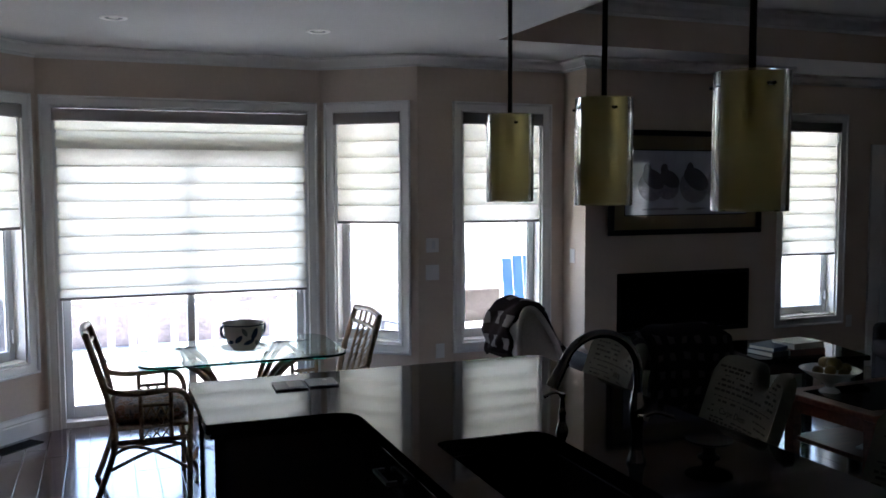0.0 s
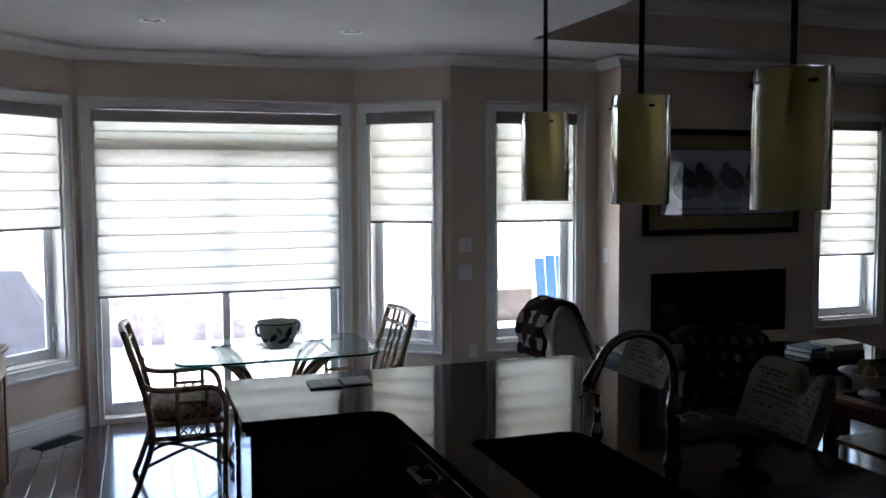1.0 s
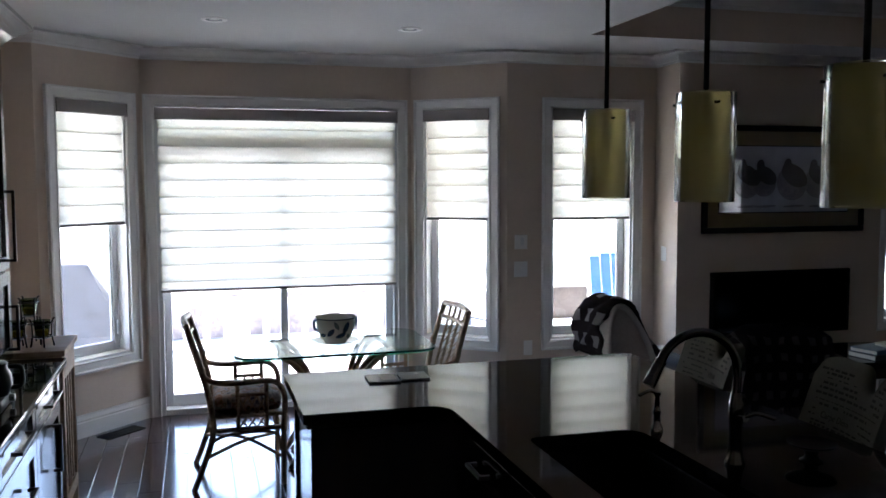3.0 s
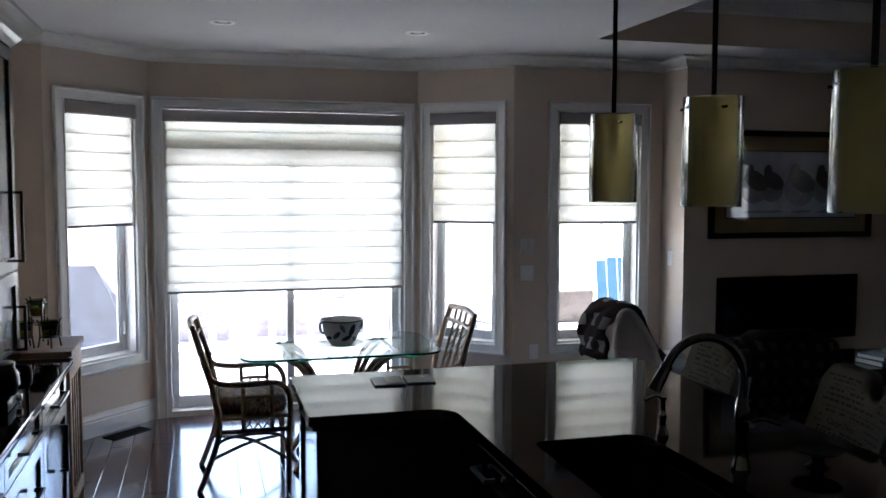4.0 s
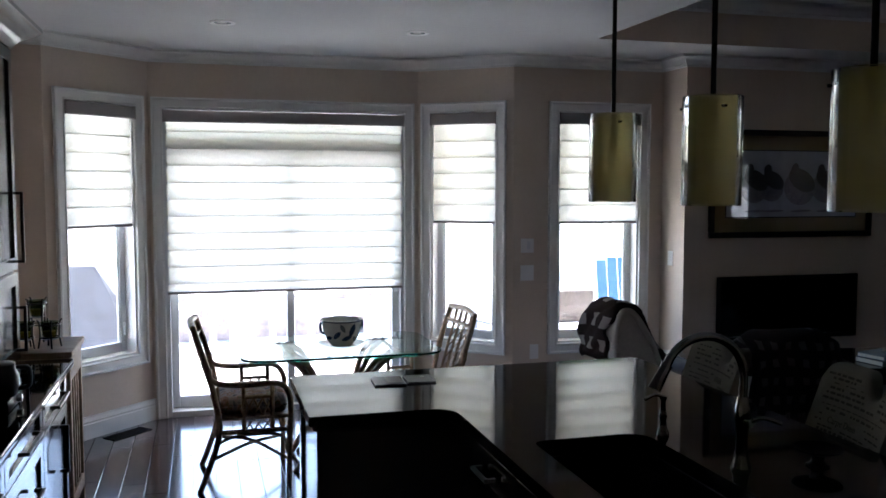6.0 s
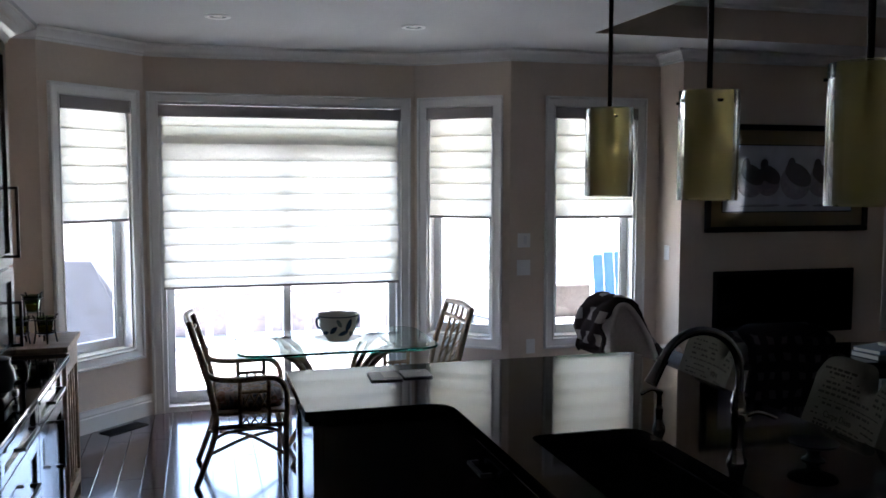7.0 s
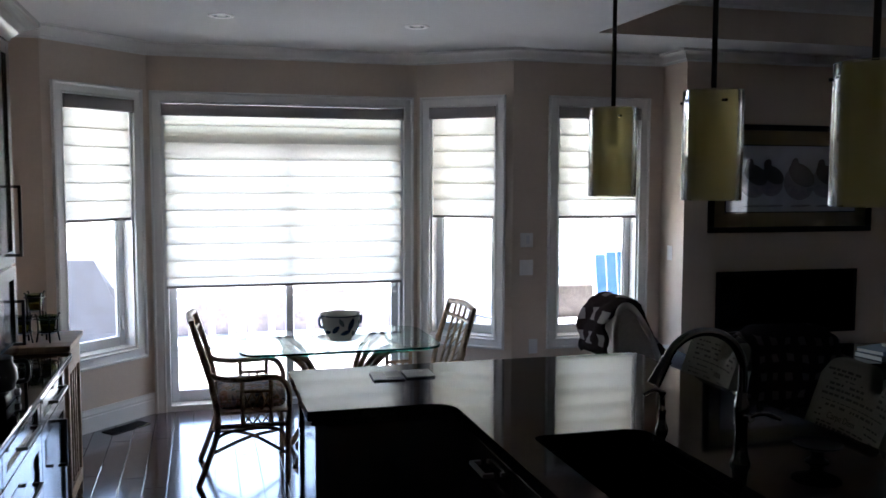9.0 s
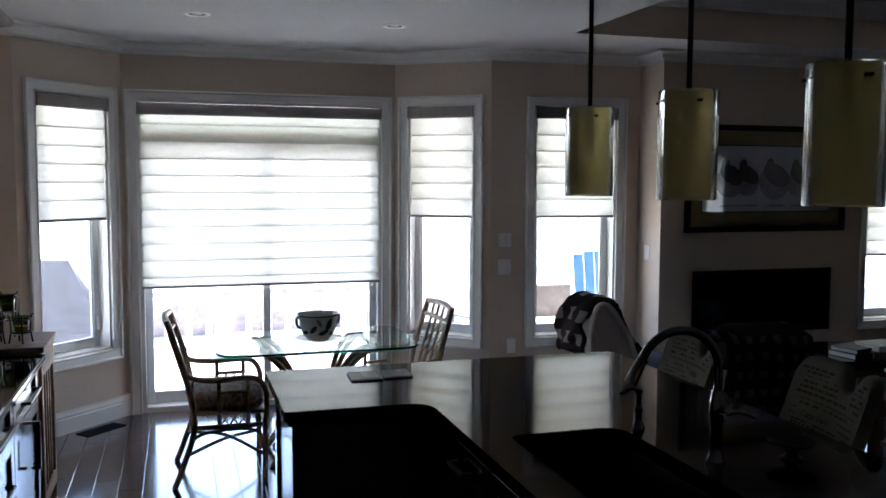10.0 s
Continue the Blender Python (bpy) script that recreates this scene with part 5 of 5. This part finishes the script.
def recliner(m, label, cloth, tall=0.62, lean=0.34, wings=False):
    """Rounded recliner that faces local +x, with a leaning back."""
    th = thing("recliner", label, "armchair", m, "recliners")
    part("seat_base", box(B(), -0.30, 0.38, -0.30, 0.30, 0.08, 0.34, 0.03, 3), cloth, th, smooth=50)
    part("seat_cushion", box(B(), -0.24, 0.42, -0.29, 0.29, 0.34, 0.48, 0.05, 4), cloth, th, smooth=50)
    for s in (-1, 1):
        bm = B()
        box(bm, -0.34, 0.36, s * 0.39 - 0.085, s * 0.39 + 0.085, 0.06, 0.60, 0.06, 5)
        part("arm", bm, cloth, th, smooth=50)
        part("foot", box(B(), 0.2, 0.28, s * 0.3 - 0.03, s * 0.3 + 0.03, 0, 0.081, 0.005), REDWOOD, th)
        part("foot", box(B(), -0.28, -0.2, s * 0.3 - 0.03, s * 0.3 + 0.03, 0, 0.081, 0.005), REDWOOD, th)
    bm = B()
    rows = []
    n = 14
    for i in range(n + 1):
        t = i / n
        z = 0.36 + tall * t
        x = -0.14 - lean * t - 0.03 * math.sin(math.pi * t)
        w = 0.31 - 0.09 * max(0, t - 0.72) ** 1.5 * 6
        d = 0.115 * (1 - 0.9 * max(0, t - 0.88) / 0.12 * 0.75)
        rows.append([bm.verts.new((x + d * math.copysign(abs(math.cos(a)) ** 0.6, math.cos(a)), w * math.copysign(abs(math.sin(a)) ** 0.45, math.sin(a)), z)) for a in (2 * math.pi * k / 28 for k in range(28))])
    for a, b in zip(rows, rows[1:]):
        for k in range(28):
            bm.faces.new((a[k], a[(k + 1) % 28], b[(k + 1) % 28], b[k]))
    bm.faces.new(rows[0][::-1])
    bm.faces.new(rows[-1])
    part("back", bm, cloth, th, smooth=60)
    if wings:
        for s in (-1,):
            outline = [(p.x, p.z) for p in smooth_path([(-0.56, 0, 0.40), (-0.605, 0, 0.62), (-0.63, 0, 0.84), (-0.605, 0, 0.99), (-0.555, 0, 1.025), (-0.49, 0, 0.985), (-0.41, 0, 0.87), (-0.35, 0, 0.76), (-0.22, 0, 0.42)], 3)]
            bm = B()
            vs = [bm.verts.new((x, s * 0.30, z)) for x, z in outline]
            e = bmesh.ops.extrude_face_region(bm, geom=[bm.faces.new(vs)])["geom"]
            bmesh.ops.translate(bm, vec=(0, s * 0.045, 0), verts=[v for v in e if isinstance(v, bmesh.types.BMVert)])
            wing = bevelled(part("wing", bm, cloth, th, smooth=50), 0.02, 3)
            part("piping", tube(B(), [(x, s * 0.347, z) for x, z in outline], 0.019, 8), cloth, wing, smooth=60)
    return th


def throw(m, label, y0, y1, back_low, front_low, drop=0.0, wool=PLAID):
    """A thick blanket laid over the top of a recliner's back."""
    th = thing("plaid_throw", label, "blanket", m, "throws")
    line = [(-0.62, back_low), (-0.63, 0.80 - drop), (-0.62, 0.92 - drop), (-0.575, 1.01 - drop), (-0.49, 1.05 - drop), (-0.40, 1.015 - drop), (-0.34, 0.93 - drop), (-0.28, 0.82 - drop), (-0.20, front_low)]
    pts = smooth_path([(x, 0, z) for x, z in line], 4)
    bm = B()
    n = 16
    rows = []
    for i in range(n + 1):
        t = i / n
        y = y0 + (y1 - y0) * t
        edge = max(0, abs(t - 0.5) - 0.36) / 0.14
        row = []
        for j, p in enumerate(pts):
            wob = 0.012 * math.sin(7 * t + j * 0.5) + 0.01 * math.sin(15 * t + 1.3 * j)
            lift = 0.014 * math.sin(9 * t)
            row.append(bm.verts.new((p.x + (wob if p.x < -0.45 else -wob) - 0.0, y + 0.012 * math.sin(j * 0.9), p.z + lift * (abs(j - len(pts) / 2) / len(pts)) - 0.05 * edge)))
        rows.append(row)
    for a, b in zip(rows, rows[1:]):
        for k in range(len(pts) - 1):
            bm.faces.new((a[k], a[k + 1], b[k + 1], b[k]))
    ob = part("cloth", bm, wool, th, smooth=70)
    sol = ob.modifiers.new("thick", "SOLIDIFY")
    sol.thickness, sol.offset = 0.022, 0
    bm = B()
    for i in range(26):
        y = y0 + (y1 - y0) * (i + 0.5) / 26
        tube(bm, [(-0.62, y, back_low + 0.005), (-0.622, y + 0.004, back_low - 0.03)], 0.004, 5)
    part("fringe", bm, wool, th)
    return th


R1 = pose(2.98, 5.14, 0, 0, 0, 4)
recliner(R1, "cream upholstered recliner with a plaid throw over its back", CREAM, wings=True)
throw(R1, "dark plaid wool throw draped over the cream recliner", -0.235, 0.10, 0.72, 0.70)
R2 = pose(3.50, 5.12, 0, 0, 0, 86)
recliner(R2, "charcoal recliner with a plaid throw over its back", DARKUP, 0.47, 0.30)
throw(R2, "dark plaid wool throw draped over the charcoal recliner", -0.30, 0.30, 0.40, 0.55, 0.168, DARKPLAID)
recliner(pose(6.25, 5.05, 0, 0, 0, 150), "charcoal recliner beside the dark side table", DARKUP)

# coffee table with a bowl, and a dark side table with books
TW = thing("coffee_table", "cherry wood coffee table with a lower shelf", "coffee table", pose(4.55, 4.05, 0, 0, 0, 2))
part("tabletop", box(B(), -0.48, 0.48, -0.36, 0.36, 0.42, 0.46, 0.008), REDWOOD, TW)
part("apron", box(B(), -0.44, 0.44, -0.33, -0.31, 0.34, 0.42), REDWOOD, TW)
part("apron", box(B(), -0.44, -0.42, -0.31, 0.33, 0.34, 0.42), REDWOOD, TW)
part("shelf", box(B(), -0.42, 0.42, -0.30, 0.30, 0.15, 0.18, 0.004), REDWOOD, TW)
for sx in (-1, 1):
    for sy in (-1, 1):
        part("leg", box(B(), sx * 0.42 - 0.035, sx * 0.42 + 0.035, sy * 0.30 - 0.035, sy * 0.30 + 0.035, 0, 0.42, 0.004), REDWOOD, TW)
part("glass_inset", box(B(), -0.38, 0.38, -0.26, 0.26, 0.4605, 0.466), clear_glass("dark_inset_glass", (0.3, 0.3, 0.3)), TW)
mg = thing("magazine", "pale magazine on the shelf of the coffee table", "magazine", pose(4.4, 3.86, 0.18, 0, 0, 20))
part("pages", box(B(), -0.11, 0.11, -0.14, 0.14, 0.001, 0.012, 0.002), PAPER, mg)
bw = thing("fruit_bowl", "white pedestal bowl heaped with yellow fruit", "bowl", pose(4.30, 4.22, 0.466))
part("bowl", lathe(B(), [(0, 0), (0.065, 0), (0.06, 0.012), (0.025, 0.03), (0.03, 0.05), (0.08, 0.075), (0.15, 0.12), (0.185, 0.145), (0.178, 0.148), (0.14, 0.13), (0.07, 0.09), (0, 0.08)], 40), CERAMIC, bw, smooth=50)
FRUIT = mat("yellow_fruit", (0.28, 0.20, 0.08), 0.45, scale=12, amount=0.3, per_object=0.5)
rng = random.Random(5)
for i in range(13):
    a, r = rng.uniform(0, 6.28), rng.uniform(0.0, 0.13)
    fr = thing("fruit", "yellow-green fruit lying in the pedestal bowl", "fruit", pose(4.30 + r * math.cos(a), 4.22 + r * math.sin(a), 0.466 + 0.135 + 0.02 * rng.random() + (0.03 if r < 0.07 else 0), rng.uniform(0, 60), rng.uniform(0, 60), 0), "fruit in the bowl")
    part("body", lathe(B(), [(0, -0.032), (0.018, -0.03), (0.033, -0.012), (0.035, 0.006), (0.022, 0.03), (0.008, 0.037), (0, 0.036)], 16), FRUIT, fr, smooth=60)
sd = thing("side_table", "dark glossy square side table", "side table", pose(4.62, 4.95, 0, 0, 0, -12))
part("tabletop", box(B(), -0.42, 0.42, -0.36, 0.36, 0.56, 0.595, 0.006), GRANITE, sd)
for sx in (-1, 1):
    for sy in (-1, 1):
        part("leg", box(B(), sx * 0.36 - 0.03, sx * 0.36 + 0.03, sy * 0.30 - 0.03, sy * 0.30 + 0.03, 0, 0.56, 0.004), CAB, sd)
part("apron", box(B(), -0.36, 0.36, -0.33, -0.31, 0.48, 0.56), CAB, sd)
COVERS = [mat("book_cover_" + n, c, 0.45, amount=0.15) for n, c in (("blue", (0.04, 0.07, 0.14)), ("brown", (0.16, 0.07, 0.04)), ("cream", (0.45, 0.40, 0.34)), ("black", (0.03, 0.03, 0.03)))]
z = 0.595
for k, (dx, dy, w, d, h, rz, c, col) in enumerate(((-0.22, -0.12, 0.30, 0.22, 0.035, 8, 3, "black"), (-0.05, -0.16, 0.28, 0.22, 0.045, -6, 1, "brown"), (-0.05, -0.15, 0.27, 0.21, 0.04, 4, 2, "cream"), (-0.23, -0.11, 0.26, 0.2, 0.03, 14, 0, "blue"))):
    zz = z if k < 2 else z + (0.045 if k == 2 else 0.035)
    bk = thing("book", col + " hardcover book in a stack on the dark table", "book", pose(4.62 + dx, 4.95 + dy, zz, 0, 0, rz), "books on the side table")
    part("pages", box(B(), -w / 2 + 0.006, w / 2 - 0.006, -d / 2 + 0.004, d / 2 - 0.006, 0.004, h - 0.004), PAPER, bk)
    part("cover", box(B(), -w / 2, w / 2, -d / 2, d / 2, h - 0.004, h), COVERS[c], bk)
    part("cover", box(B(), -w / 2, w / 2, -d / 2, d / 2, 0.0005, 0.004), COVERS[c], bk)
    part("spine", box(B(), -w / 2, w / 2, -d / 2 - 0.003, -d / 2, 0.0005, h), COVERS[c], bk)

# ---- outside ----
DECKM = mat("pale_concrete", (0.46, 0.45, 0.44), 0.85, scale=25, amount=0.08, bump=0.3, bump_scale=120)
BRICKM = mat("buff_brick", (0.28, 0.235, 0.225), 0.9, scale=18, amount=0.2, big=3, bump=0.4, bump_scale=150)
GRAVELM = mat("pale_gravel", (0.52, 0.50, 0.44), 0.95, scale=60, amount=0.15, bump=0.6, bump_scale=90)
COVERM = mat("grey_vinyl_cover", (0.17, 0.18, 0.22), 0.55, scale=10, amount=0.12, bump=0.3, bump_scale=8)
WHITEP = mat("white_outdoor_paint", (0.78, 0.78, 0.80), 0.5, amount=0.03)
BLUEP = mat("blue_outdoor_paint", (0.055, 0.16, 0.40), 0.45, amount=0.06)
LEAFM = mat("leaf_green", (0.10, 0.17, 0.05), 0.6, scale=3, amount=0.4, big=0.8)
BARKM = mat("bark", (0.12, 0.09, 0.07), 0.9, scale=25, amount=0.3, bump=0.6, bump_scale=40)
PZ = -0.5
tagged(part("ground", box(B(), -900, 900, -900, 1500, -0.9, -0.6), GRAVELM), "pale sunlit ground reaching to the horizon", "ground", kind="structure")
tagged(part("patio", box(B(), -14, 18, 6.2, 15, -0.9, PZ), DECKM), "pale sunlit concrete patio", "patio", kind="structure")
# unseen overhang added to keep sun off the windows
# its cream colour is chosen to yellow the daylight on the shade tops
SOFFIT = mat("tinting_soffit", (0.76, 0.70, 0.50), 0.6, scale=8, amount=0.04)
bm = B()
prism(bm, [(-3, 6.50), (-1.07, 6.50), (-0.45, 7.12), (1.75, 7.12), (2.38, 6.62), (12, 6.62), (12, 8.25), (-3, 8.25)], 2.66, 2.80)
tagged(part("added_eaves", bm, SOFFIT), "unseen added soffit, cream to warm the light on the shades", "soffit", kind="structure")
# unseen slab added on top to keep sun and sky out
tagged(part("roof", box(B(), -4, 12, -4, 8.15, 3.45, 3.6), BARKM), "unseen brown roof added over the house", "roof", kind="structure")

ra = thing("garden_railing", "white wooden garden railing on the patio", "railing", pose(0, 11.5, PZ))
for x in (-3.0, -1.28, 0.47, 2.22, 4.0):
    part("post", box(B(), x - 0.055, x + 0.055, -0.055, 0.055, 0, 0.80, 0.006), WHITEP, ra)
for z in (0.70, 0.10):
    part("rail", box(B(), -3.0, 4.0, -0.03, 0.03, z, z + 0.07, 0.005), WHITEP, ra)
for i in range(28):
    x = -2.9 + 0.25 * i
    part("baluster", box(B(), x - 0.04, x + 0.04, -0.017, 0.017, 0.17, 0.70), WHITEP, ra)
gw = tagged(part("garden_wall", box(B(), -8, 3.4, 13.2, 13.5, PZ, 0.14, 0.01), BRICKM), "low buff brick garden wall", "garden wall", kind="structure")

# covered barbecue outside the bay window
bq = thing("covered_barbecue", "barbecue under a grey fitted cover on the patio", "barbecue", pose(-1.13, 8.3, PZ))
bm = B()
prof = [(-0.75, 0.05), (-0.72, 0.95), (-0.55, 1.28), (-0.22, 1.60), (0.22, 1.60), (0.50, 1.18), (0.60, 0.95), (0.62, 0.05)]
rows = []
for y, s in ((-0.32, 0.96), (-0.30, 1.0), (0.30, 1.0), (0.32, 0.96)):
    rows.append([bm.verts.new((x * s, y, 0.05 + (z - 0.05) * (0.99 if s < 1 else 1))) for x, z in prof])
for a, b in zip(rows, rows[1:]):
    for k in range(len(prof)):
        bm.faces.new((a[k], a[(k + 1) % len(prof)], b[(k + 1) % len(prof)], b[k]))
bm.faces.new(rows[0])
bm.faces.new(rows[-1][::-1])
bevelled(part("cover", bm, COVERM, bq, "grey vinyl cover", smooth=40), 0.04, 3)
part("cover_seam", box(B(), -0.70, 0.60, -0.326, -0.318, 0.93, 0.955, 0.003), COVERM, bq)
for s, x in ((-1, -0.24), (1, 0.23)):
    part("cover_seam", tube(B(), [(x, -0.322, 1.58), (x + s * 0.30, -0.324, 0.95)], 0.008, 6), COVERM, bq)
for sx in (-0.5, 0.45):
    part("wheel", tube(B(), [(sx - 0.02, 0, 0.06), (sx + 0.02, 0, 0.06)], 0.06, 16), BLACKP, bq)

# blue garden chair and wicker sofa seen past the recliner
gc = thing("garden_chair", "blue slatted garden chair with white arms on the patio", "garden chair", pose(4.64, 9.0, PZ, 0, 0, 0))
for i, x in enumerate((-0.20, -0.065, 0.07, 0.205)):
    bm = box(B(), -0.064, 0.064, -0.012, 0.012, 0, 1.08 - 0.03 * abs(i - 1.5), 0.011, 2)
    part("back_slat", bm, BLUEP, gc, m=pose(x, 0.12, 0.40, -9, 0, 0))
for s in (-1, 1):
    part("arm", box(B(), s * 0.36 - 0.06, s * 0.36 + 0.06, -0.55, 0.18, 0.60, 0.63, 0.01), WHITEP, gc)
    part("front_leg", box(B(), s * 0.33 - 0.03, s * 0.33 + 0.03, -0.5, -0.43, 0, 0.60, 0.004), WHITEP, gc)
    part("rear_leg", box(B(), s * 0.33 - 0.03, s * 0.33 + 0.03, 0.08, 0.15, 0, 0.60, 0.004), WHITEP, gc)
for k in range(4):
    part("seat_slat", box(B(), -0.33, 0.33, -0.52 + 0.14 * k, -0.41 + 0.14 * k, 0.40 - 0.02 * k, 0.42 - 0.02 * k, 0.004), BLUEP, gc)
WICKER = mat("brown_wicker", (0.13, 0.11, 0.10), 0.7, scale=70, amount=0.3, bump=0.6, bump_scale=90)
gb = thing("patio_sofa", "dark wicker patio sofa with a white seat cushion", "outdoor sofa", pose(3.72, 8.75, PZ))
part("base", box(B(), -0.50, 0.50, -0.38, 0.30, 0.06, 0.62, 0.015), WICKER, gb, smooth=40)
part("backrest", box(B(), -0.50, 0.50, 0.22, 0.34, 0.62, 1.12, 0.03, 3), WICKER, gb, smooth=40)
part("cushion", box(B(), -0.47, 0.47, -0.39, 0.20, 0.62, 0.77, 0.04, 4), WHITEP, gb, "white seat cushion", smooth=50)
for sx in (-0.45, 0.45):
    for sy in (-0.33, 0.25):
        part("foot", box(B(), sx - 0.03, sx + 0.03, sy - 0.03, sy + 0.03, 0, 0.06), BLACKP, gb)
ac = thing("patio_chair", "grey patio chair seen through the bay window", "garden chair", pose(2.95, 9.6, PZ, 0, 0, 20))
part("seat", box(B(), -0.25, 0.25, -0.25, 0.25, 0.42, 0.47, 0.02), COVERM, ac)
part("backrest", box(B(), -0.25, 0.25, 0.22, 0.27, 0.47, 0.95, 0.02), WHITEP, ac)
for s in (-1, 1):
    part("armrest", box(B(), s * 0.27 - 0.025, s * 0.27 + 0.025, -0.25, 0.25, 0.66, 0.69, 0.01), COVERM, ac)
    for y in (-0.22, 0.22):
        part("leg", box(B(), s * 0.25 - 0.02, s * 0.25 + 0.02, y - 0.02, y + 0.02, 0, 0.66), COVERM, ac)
# folded parasol leaning outside the far window
pa = thing("folded_parasol", "folded white parasol leaning outside the far window", "parasol", pose(9.0, 9.2, PZ, 0, 32, 0))
part("canopy", lathe(B(), [(0, 0.3), (0.10, 0.32), (0.17, 0.6), (0.13, 1.2), (0.06, 1.75), (0, 1.85)], 14), WHITEP, pa, smooth=20)
part("pole", tube(B(), [(0, 0, 0), (0, 0, 1.95)], 0.02, 10), STEEL, pa, smooth=60)


def tree(x, y, h, seed):
    """Tapered trunk with limbs and a ragged crown of many leaves."""
    rng = random.Random(seed)
    th = thing("garden_tree", "leafy green tree beyond the garden wall", "tree", pose(x, y, -0.62), "trees in the garden")
    bm = tube(B(), [(0, 0, 0), (0.05, 0.02, h * 0.25), (-0.04, 0.05, h * 0.5), (0.05, 0, h * 0.8)], 0.025 * h, 10, r1=0.006 * h, soft=4)
    tips = []
    for i in range(11):
        a, z = rng.uniform(0, 6.28), h * rng.uniform(0.3, 0.75)
        r = h * rng.uniform(0.14, 0.27)
        e = Vector((r * math.cos(a), r * math.sin(a), z + h * rng.uniform(0.08, 0.22)))
        tube(bm, [(0, 0, z), (e.x * 0.5, e.y * 0.5, (z + e.z) / 2 + 0.1), e], 0.008 * h, 6, r1=0.002 * h)
        tips.append(e)
    tips += [Vector((0, 0, h * 0.9)), Vector((0.2, 0, h * 0.75))]
    part("trunk", bm, BARKM, th, smooth=60)
    verts, faces = [], []
    for k in range(5200):
        c = rng.choice(tips)
        p = c + Vector([rng.gauss(0, h * 0.075) for _ in range(3)])
        u = Vector([rng.gauss(0, 1) for _ in range(3)]).normalized()
        v = u.orthogonal().normalized()
        s = rng.uniform(0.06, 0.13)
        i = len(verts)
        verts += [p - u * s, p + v * s * 0.5, p + u * s, p - v * s * 0.5]
        faces.append((i, i + 1, i + 2, i + 3))
    me = bpy.data.meshes.new("crown")
    me.from_pydata([tuple(v) for v in verts], [], faces)
    me.materials.append(LEAFM)
    cr = new("crown", me)
    cr.parent = th


for x, y, h, s in ((-7, 24, 6.5, 1), (5.9, 14.4, 5.6, 8), (8.6, 14.2, 6.0, 3), (11.4, 14.0, 6.4, 10), (9.0, 24, 7.5, 2), (13.2, 16, 6.8, 9), (16, 25, 7.0, 4), (24, 24, 6.5, 5)):
    tree(x, y, h, s)

# ---- floor planks ----
PW = 0.135
rng = random.Random(21)
plank_meshes = {}


def plank(length):
    key = round(length, 2)
    if key not in plank_meshes:
        bm = B()
        box(bm, 0.0008, PW - 0.0008, 0.0008, key - 0.0008, -0.012, 0, 0.0022, 1)
        plank_meshes[key] = mesh_of("plank", bm, FLOORM)
    return plank_meshes[key]


def floor_span(x):
    """How far the floor runs at x before it meets a wall."""
    if x < -1.002:
        return 6.27
    if x < -0.38:
        return 6.277 + (x + 1.002) * 1.016
    if x < 1.681:
        return D
    if x < 2.321:
        return D - (x - 1.681) * 0.778
    return DW


rest_v, rest_f = [], []
x = LEFT
while x < RIGHT:
    y = BACK
    first = True
    stop = max(floor_span(x + 0.01), floor_span(x + PW - 0.01)) + 0.02
    while y < stop:
        ln = rng.choice((0.8, 1.0, 1.2, 1.4, 1.6, 1.8))
        if first:
            ln, first = rng.choice((0.4, 0.6, 0.9, 1.1)), False
        ln = min(ln, round(stop - y + 0.005, 2))
        near = -0.9 < x < 1.0 and y + ln > 2.4
        if ln > 0.02:
            if near:
                ob = new("plank", plank(ln))
                ob.parent = floor
                ob.location = (x, y, 0)
            else:
                i = len(rest_v)
                g = 0.0015
                for X, Y in ((x + g, y + g), (x + PW - g, y + g), (x + PW - g, y + ln - g), (x + g, y + ln - g)):
                    rest_v += [(X, Y, -0.012), (X, Y, 0.0)]
                rest_f += [(i + 1, i + 3, i + 5, i + 7), (i, i + 1, i + 3, i + 2)[::-1], (i + 2, i + 3, i + 5, i + 4)[::-1], (i + 4, i + 5, i + 7, i + 6)[::-1], (i + 6, i + 7, i + 1, i)[::-1]]
        y += ln
    x += PW
me = bpy.data.meshes.new("far_planks")
me.from_pydata(rest_v, [], rest_f)
me.materials.append(FLOORM)
fr = new("far_planks", me)
fr.parent = floor
fr["kind"] = "stuff"
